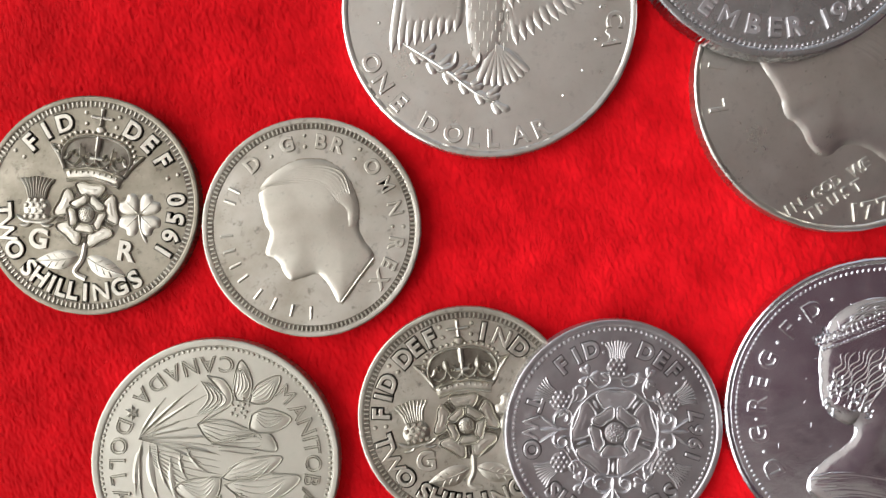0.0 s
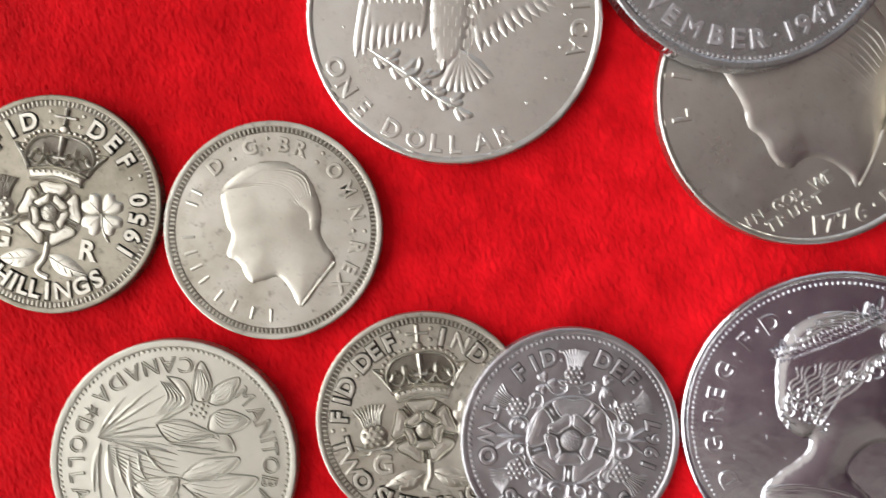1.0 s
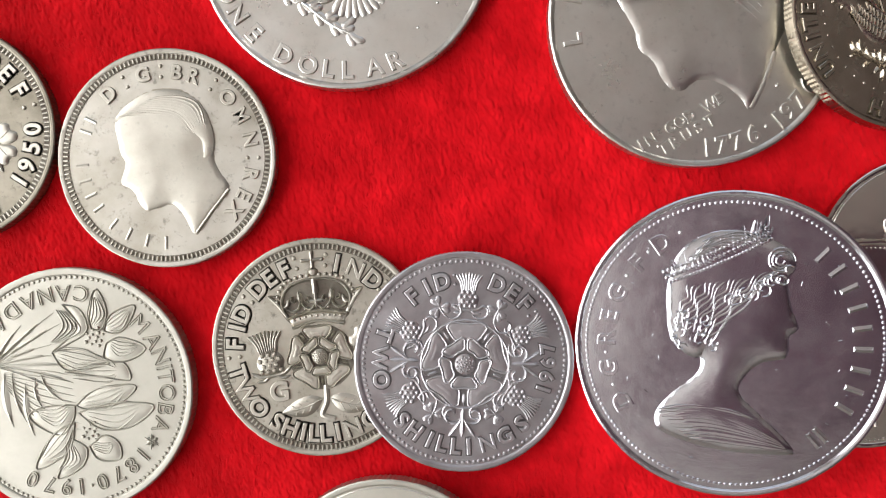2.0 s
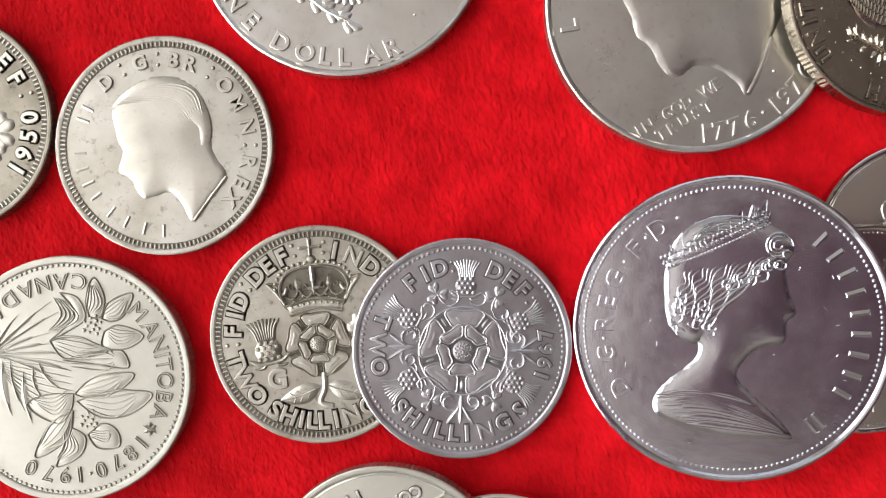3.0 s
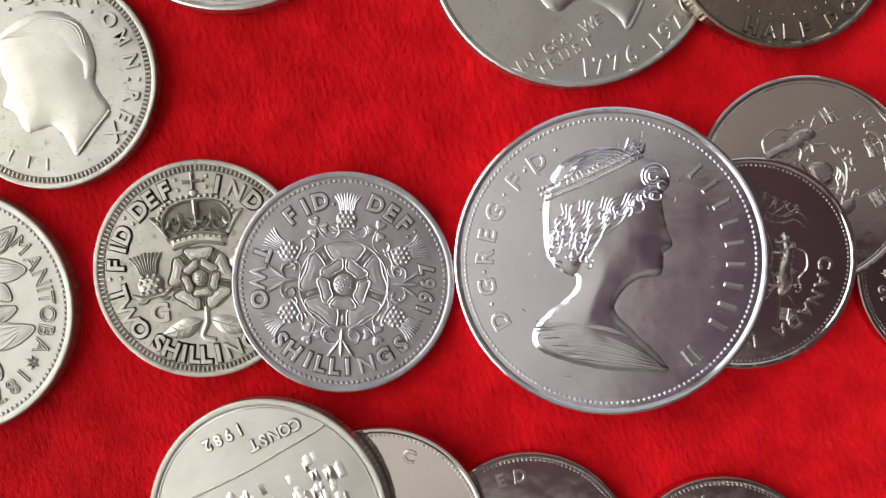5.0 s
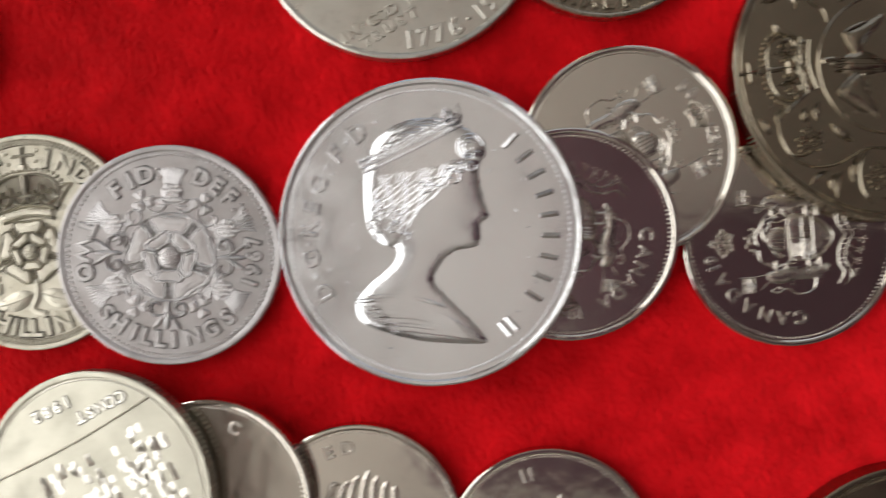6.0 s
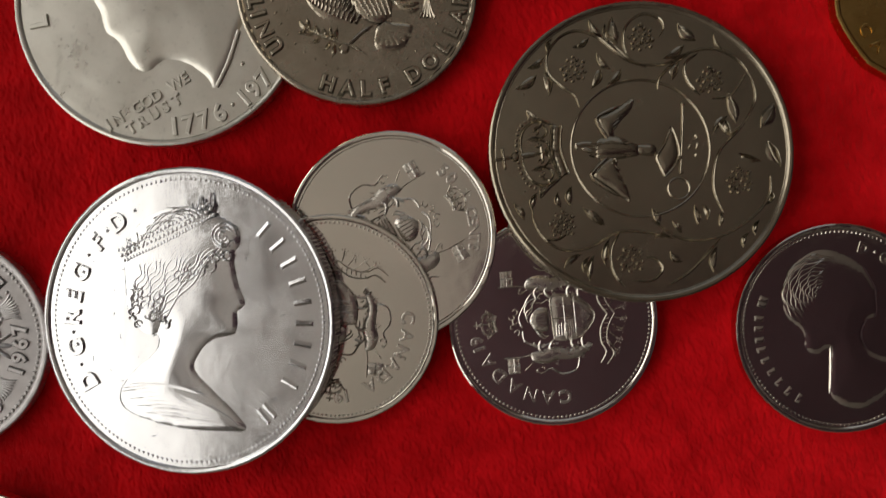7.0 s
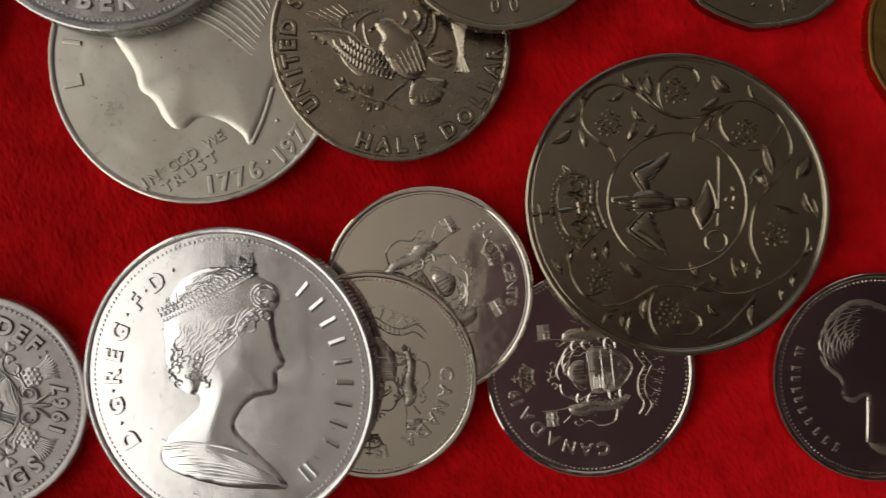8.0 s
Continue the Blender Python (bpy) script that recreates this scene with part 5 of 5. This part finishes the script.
        for k in range(26):
            x, y = s * rng.uniform(0.27, 0.42), rng.uniform(-0.3, 0.26)
            pieces.append(moved(leaf(0, 0, rng.uniform(0.03, 0.07), rng.uniform(0.014, 0.022), 0, 0.008, 0.006, spacing=0.03), 1, 255 + rng.normal() * 30, (x, y), 0.012))
        pieces += [moved(scroll(0, 0, rng.uniform(0.014, 0.03), 0, rng.uniform(180, 280), 0.01, 0.009), 1, rng.uniform(0, 360), (s * rng.uniform(0.2, 0.5), rng.uniform(-0.34, 0.34)), 0.006) for k in range(16)]
        pieces += [line([(0.0, -0.5), (0.12 * s, -0.43), (0.26 * s, -0.42), (0.36 * s, -0.46), (0.46 * s, -0.4)], 0.016, 0.016), line([(0.0, -0.57), (0.12 * s, -0.5), (0.26 * s, -0.48), (0.38 * s, -0.53), (0.48 * s, -0.46)], 0.012, 0.014)]
        pieces += [line([((0.04 + 0.045 * k) * s, -0.51 + 0.012 * k), ((0.045 + 0.045 * k) * s, -0.47 + 0.01 * k)], 0.012, 0.01) for k in range(6)]
        for k in range(4):
            x, y = s * (0.06 + 0.1 * k), -0.66 + 0.03 * k
            pieces += [berries(x, y, 0.036, 7, 0.018, k), line([(x, y), (x * 0.8, y + 0.06), (x * 0.6, y + 0.1)], 0.01, 0.01), leaf(x, y + 0.03, 0.06, 0.03, 60 + 40 * k, 0.012, spacing=0.03)]
    return join(pieces)


def fifty(label, place, tilt, turn, words, field, dev, arms_at, arms_scale, beaded=True, plain=False, rim=0.04):
    parts = [("rim_beading", beads(140, 0.925, 0.0135), dev, "", S)] if beaded else [("rim_line", ring(0, 0, 0.93, 0.012, 0.012), dev, "", "")]
    for word, angles, r, size in words:
        parts.append(("lettering", around(word, angles, r, size, True, 0.014), dev, "", ""))
    if arms_scale:
        parts.append(("heraldic_shield", moved(arms(), arms_scale, turn, arms_at), dev, "", ""))
    return coin(label, 13.57, 1.9, place, tilt, 0, field, parts, rec=0.012, rim=rim, reeds=140)


fifty("mirror-bright fifty-cent coin with a frosted coat of arms", (80.48, -9.92, 3.05), (-1.2, -3.0), -60, [("50", (51, 43), 0.8, 0.15), ("CENTS", (16, 10, 4, -2, -8), 0.8, 0.13)], PROOF, FROST, (0.03, 0.0), 1.08, False)
fifty("bright fifty-cent coin with arms, under a large crown coin", (73.00, -20.70, 3.5), (5.8, -2.9), 175, [("CANADA", (2, -12, -25, -37, -49, -61), 0.72, 0.16), ("19", (-81, -87), 0.74, 0.15)], PROOF, FROST, (0.02, 0.0), 1.0)
fifty("dark reflecting fifty-cent coin with arms, under a toned crown", (101.47, -21.03, 1.9), (0, 0), 95, [("CANADA", (-81, -94, -107, -121, -135, -148), 0.74, 0.16), ("19", (201, 195), 0.76, 0.15)], PROOF, FROST, (0.02, 0.02), 1.0)


def head_fifty():
    dev = PROOF
    parts = [("rim_beading", beads(140, 0.925, 0.0135), dev, "", S), ("lettering", around("D", [73.5], 0.8, 0.13, True, 0.013), dev, "", ""), ("lettering", around("G", [57], 0.8, 0.13, True, 0.013), dev, "", ""),
             ("stop", dots([(65, 0.8), (49, 0.8)], 0.014), dev, "", ""), ("name_bar", bars_around([203 + 9 * k for k in range(5)] + [195, 188, 180, 173, 163, 159], 0.78, 0.1, 0.06, 0.008), dev, "", "")]
    bust = [(-0.08, -0.68), (0.2, -0.78), (0.5, -0.6), (0.62, -0.42), (0.5, -0.3), (0.3, -0.22), (0.22, -0.08), (0.26, 0.06), (0.36, 0.12), (0.36, 0.3), (0.34, 0.42), (0.22, 0.6), (0.02, 0.72), (-0.2, 0.76), (-0.44, 0.62),
            (-0.56, 0.36), (-0.52, 0.12), (-0.36, -0.04), (-0.34, -0.2), (-0.22, -0.26), (-0.1, -0.2), (-0.1, -0.4)]
    pieces = [pillow(bust, 0.007, 0.03, 0.03, swell=0.006, reach=0.2), stroke([(-0.1, -0.18), (-0.1, -0.4), (-0.11, -0.62)], 0.018, 0.012, 0.03, base=0.004)]
    rng = np.random.default_rng(2)
    for k, q in enumerate(np.linspace(0.06, 0.36, 11)):
        a = np.radians(np.linspace(70, 235, 14))
        w = q + 0.012 * np.sin(9 * a + 1.7 * k)
        pieces.append(stroke(np.column_stack([-0.18 + w * np.cos(a), 0.34 + w * np.sin(a)]), 0.016, 0.005, 0.03, base=0.011))
    parts.append(("bust_relief", join(pieces), dev, "", ""))
    coin("dark reflecting fifty-cent coin with a plain bust", 13.57, 1.9, (138.77, -22.21, 1.9), (0, 0), 0, PROOF, parts, rec=0.012, rim=0.04, reeds=140)


head_fifty()


def wedding_crown():
    dev = GREY
    parts = [("rim_beading", beads(170, 0.925, 0.012), dev, "", S), ("lettering", around("NOVEMBER", (204, 215, 225.5, 235, 246, 258, 268, 277.5), 0.8, 0.16, False, 0.015), dev, "", ""),
             ("stop", dots([(285.5, 0.8)], 0.014), dev, "", ""), ("date", around("1947", (292, 299, 306.5, 314), 0.8, 0.16, False, 0.015), dev, "", "")]
    coin("thick grey crown coin lying on a dollar", 19.3, 2.9, (41.40, 42.91, 5.3), (0, 0), 0, metal("grey_crown_field", (0.50, 0.50, 0.50), (0.42, 0.42, 0.42), 0.26, 0.4), parts, rec=0.014, rim=0.05, reeds=210)


wedding_crown()


def constitution_dollar():
    dev = CLAD
    # Grey outlines under text and date paint the shade at their edges.
    parts = [("lettering", straight("CONST", 0.22, 0.80, 0.12, 208, 0.096, 0.012), dev, "", "", ("grime", [straight("CONST", 0.22, 0.80, 0.12, 208, 0.096, 0.0, 0.0013, outline="halo")], GREY_GAP)), ("date", straight("1982", -0.24, 0.74, 0.12, 208, 0.1, 0.012), dev, "", "", ("grime", [straight("1982", -0.24, 0.74, 0.12, 208, 0.1, 0.0, 0.0013, outline="halo")], GREY_GAP)), ("rim_line", ring(0, 0, 0.93, 0.012, 0.01), dev, "", ""),
             ("ground_line", stroke([(-0.95, 0.02), (-0.2, 0.4), (0.45, 0.8)], 0.022, 0.02, 0.04, (1, 1)), dev, "", "")]
    rng = np.random.default_rng(8)
    pieces = []
    for k in range(150):
        s, d = rng.uniform(-0.3, 1.0), rng.uniform(0.1, 1.0)
        x, y = -0.3 + 0.75 * s + 0.5 * d, 0.3 + 0.42 * s - 0.85 * d
        if x * x + y * y < 0.68:
            w, e = rng.uniform(0.015, 0.045), rng.uniform(0.03, 0.08)
            pieces.append(moved(pillow([(-w, -e), (w, -e), (w, e), (0, e * 1.5), (-w, e)], rng.uniform(0.008, 0.022), 0.02, 0.04, smooth=False), 1, 30, (x, y)))
    parts.append(("building_relief", join(pieces), dev, "", S))
    coin("bright dollar coin with a building relief, lying on another coin", 16.07, 2.2, (12.16, -54.62, 3.95), (0, -6.2), 0, NICKEL, parts, rec=0.012, rim=0.045, reeds=150)


constitution_dollar()


def edge_coin(label, radius, thick, place, tilt, field, dev, words=(), beaded=True, sides=0, forms=()):
    """A coin of which only one side comes into view."""
    parts = [("rim_beading", beads(136, 0.925, 0.0135), dev, "", S)] if beaded else []
    for word, angles, out in words:
        parts.append(("lettering", around(word, angles, 0.78, 0.16, out, 0.014), dev, "", ""))
    for name, piece in forms:
        parts.append((name, piece, dev, "", S if name == "raised_form" else ""))
    return coin(label, radius, thick, place, tilt, 0, field, parts, rec=0.014, rim=0.045, reeds=140, sides=sides)


SOFT_RELIEF = join([stroke([(-0.3 + 0.11 * k, 0.15 + 0.05 * (k % 3)), (-0.25 + 0.1 * k, 0.4 - 0.04 * (k % 2)), (-0.18 + 0.09 * k, 0.56 - 0.05 * abs(k - 3))], 0.07, 0.024, 0.03, (0.4, 0.2)) for k in range(7)]
                   + [scroll(-0.2 + 0.14 * k, 0.08, 0.09, 40 * k, 260, 0.03, 0.02) for k in range(5)])
edge_coin("bright nickel coin between two other coins", 13.57, 1.9, (26.99, -55.80, 3.2), (0, -5.6), PROOF, FROST, [("C", [72], True)])
edge_coin("bright nickel coin partly under another coin", 13.57, 1.9, (46.13, -59.09, 1.9), (0, 0), PROOF, FROST, [("ED", (112, 98), True)], forms=[("raised_form", SOFT_RELIEF)])
edge_coin("grey nickel coin on the felt", 13.57, 1.9, (71.20, -61.90, 1.9), (0, 0), PROOF, FROST, [("II", (110, 104), True)], forms=[("raised_form", SOFT_RELIEF)])
edge_coin("large toned crown coin seen at its rim", 19.3, 2.9, (118.0, -68.7, 2.9), (0, 0), BROWN, BROWN)
edge_coin("grey coin lying on a half dollar", 14.25, 1.95, (90.5, 36.9, 5.9), (0, 0), BROWN, BROWN, [("00", (266, 278), False)], False)
edge_coin("grey many-sided coin with stars", 13.7, 1.95, (125.4, 37.0, 1.95), (0, 0), BROWN, BROWN, [("19", (281, 288), False)], False, 11,
          [("star", moved(pillow([(q * np.cos(np.radians(90 + 36 * k)), q * np.sin(np.radians(90 + 36 * k))) for k in range(10) for q in [0.06 if k % 2 == 0 else 0.026]], 0.02, 0.02, 0.03, smooth=False), 1, 0, at)) for at in ((-0.14, -0.76), (0.03, -0.78))])
edge_coin("golden bronze-plated dollar coin on the felt", 13.25, 1.95, (151.3, 22.1, 1.95), (0, 0), GOLD, GOLD, [("CA", (212, 226), False)], False, 11)


# ---- the felt's raised surface where the coins lie ----
def open_felt(x, y, margin):
    free = np.ones(x.shape, bool)
    for cx, cy, r in COINS:
        free &= (x - cx) ** 2 + (y - cy) ** 2 > (r - margin) ** 2
    return free


def loose_fibres(count):
    """Loose fibres that lie on the felt where the coins are."""
    rng = np.random.default_rng(5)
    at = np.column_stack([rng.uniform(-0.078, 0.20, count), rng.uniform(-0.088, 0.075, count)])
    at = at[open_felt(at[:, 0], at[:, 1], 0)]
    count = len(at)
    way = rng.normal(1.9, 0.55, count)
    length = rng.uniform(0.0006, 0.0026, count)
    rise = rng.uniform(0.02, 0.16, count) * length
    wide = rng.uniform(0.000012, 0.00003, count)
    bend = rng.normal(0, 0.6, count)
    rows = []
    for s in (0, 0.5, 1.0):
        a = way + bend * s
        mid = at + np.column_stack([np.cos(a), np.sin(a)]) * (length * s)[:, None]
        side = np.column_stack([-np.sin(a), np.cos(a)]) * (wide * (1 - 0.7 * s))[:, None]
        z = 0.00008 + rise * s * (1.6 - 0.6 * s)
        rows += [np.column_stack([mid + side, z]), np.column_stack([mid - side, z])]
    v = np.stack(rows, 1).reshape(-1, 3)
    k = np.arange(count)[:, None] * 6
    quads = np.concatenate([k + (0, 1, 3, 2), k + (2, 3, 5, 4)])
    me = bpy.data.meshes.new("loose_fibre")
    me.vertices.add(len(v))
    me.vertices.foreach_set("co", v.ravel())
    me.loops.add(quads.size)
    me.loops.foreach_set("vertex_index", quads.ravel())
    me.polygons.add(len(quads))
    me.polygons.foreach_set("loop_start", np.arange(len(quads)) * 4)
    me.materials.append(NAP)
    me.update(calc_edges=True)
    ob = new("loose_fibre", me)
    ob.parent = CLOTH
    return tagged(ob, "fine loose red wool fibres", kind="stuff")


def nap(step=0.00014):
    """The woolly upper face of the felt: a dense uneven pile, longer along the nap."""
    xs, ys = np.arange(-0.063, 0.152, step), np.arange(-0.066, 0.050, step)
    rng = np.random.default_rng(7)
    fx, fy = np.meshgrid(np.fft.fftfreq(len(xs), step * 1000), np.fft.fftfreq(len(ys), step * 1000))
    a = radians(108)
    along, across = fx * np.cos(a) + fy * np.sin(a), -fx * np.sin(a) + fy * np.cos(a)
    q = np.hypot(along * 2.4, across)
    band = 0.45 * np.exp(-((q - 2.0) / 1.0) ** 2) + 1.0 * np.exp(-((q - 0.85) / 0.4) ** 2) + 1.3 * np.exp(-((q - 0.3) / 0.16) ** 2)
    h = np.fft.ifft2(np.fft.fft2(rng.normal(size=fx.shape)) * band).real
    h *= PILE / h.std()
    gx, gy = np.meshgrid(xs, ys)
    keep = open_felt(gx, gy, 0.0012)
    number = np.full(gx.shape, -1)
    number[keep] = np.arange(keep.sum())
    v = np.column_stack([gx[keep] + 0.4 * h[keep], gy[keep], h[keep] + 0.00006])
    quads = np.stack([number[:-1, :-1], number[:-1, 1:], number[1:, 1:], number[1:, :-1]], -1).reshape(-1, 4)
    quads = quads[(quads >= 0).all(1)]
    me = bpy.data.meshes.new("felt_nap")
    me.vertices.add(len(v))
    me.vertices.foreach_set("co", v.ravel())
    me.loops.add(quads.size)
    me.loops.foreach_set("vertex_index", quads.ravel())
    me.polygons.add(len(quads))
    me.polygons.foreach_set("loop_start", np.arange(len(quads)) * 4)
    me.materials.append(NAP)
    me.update(calc_edges=True)
    me.shade_smooth()
    ob = new("felt_nap", me)
    ob.parent = CLOTH
    return tagged(ob, "woolly raised pile of the red felt", kind="stuff")


PILE = 0.000046
nap()
loose_fibres(90000)
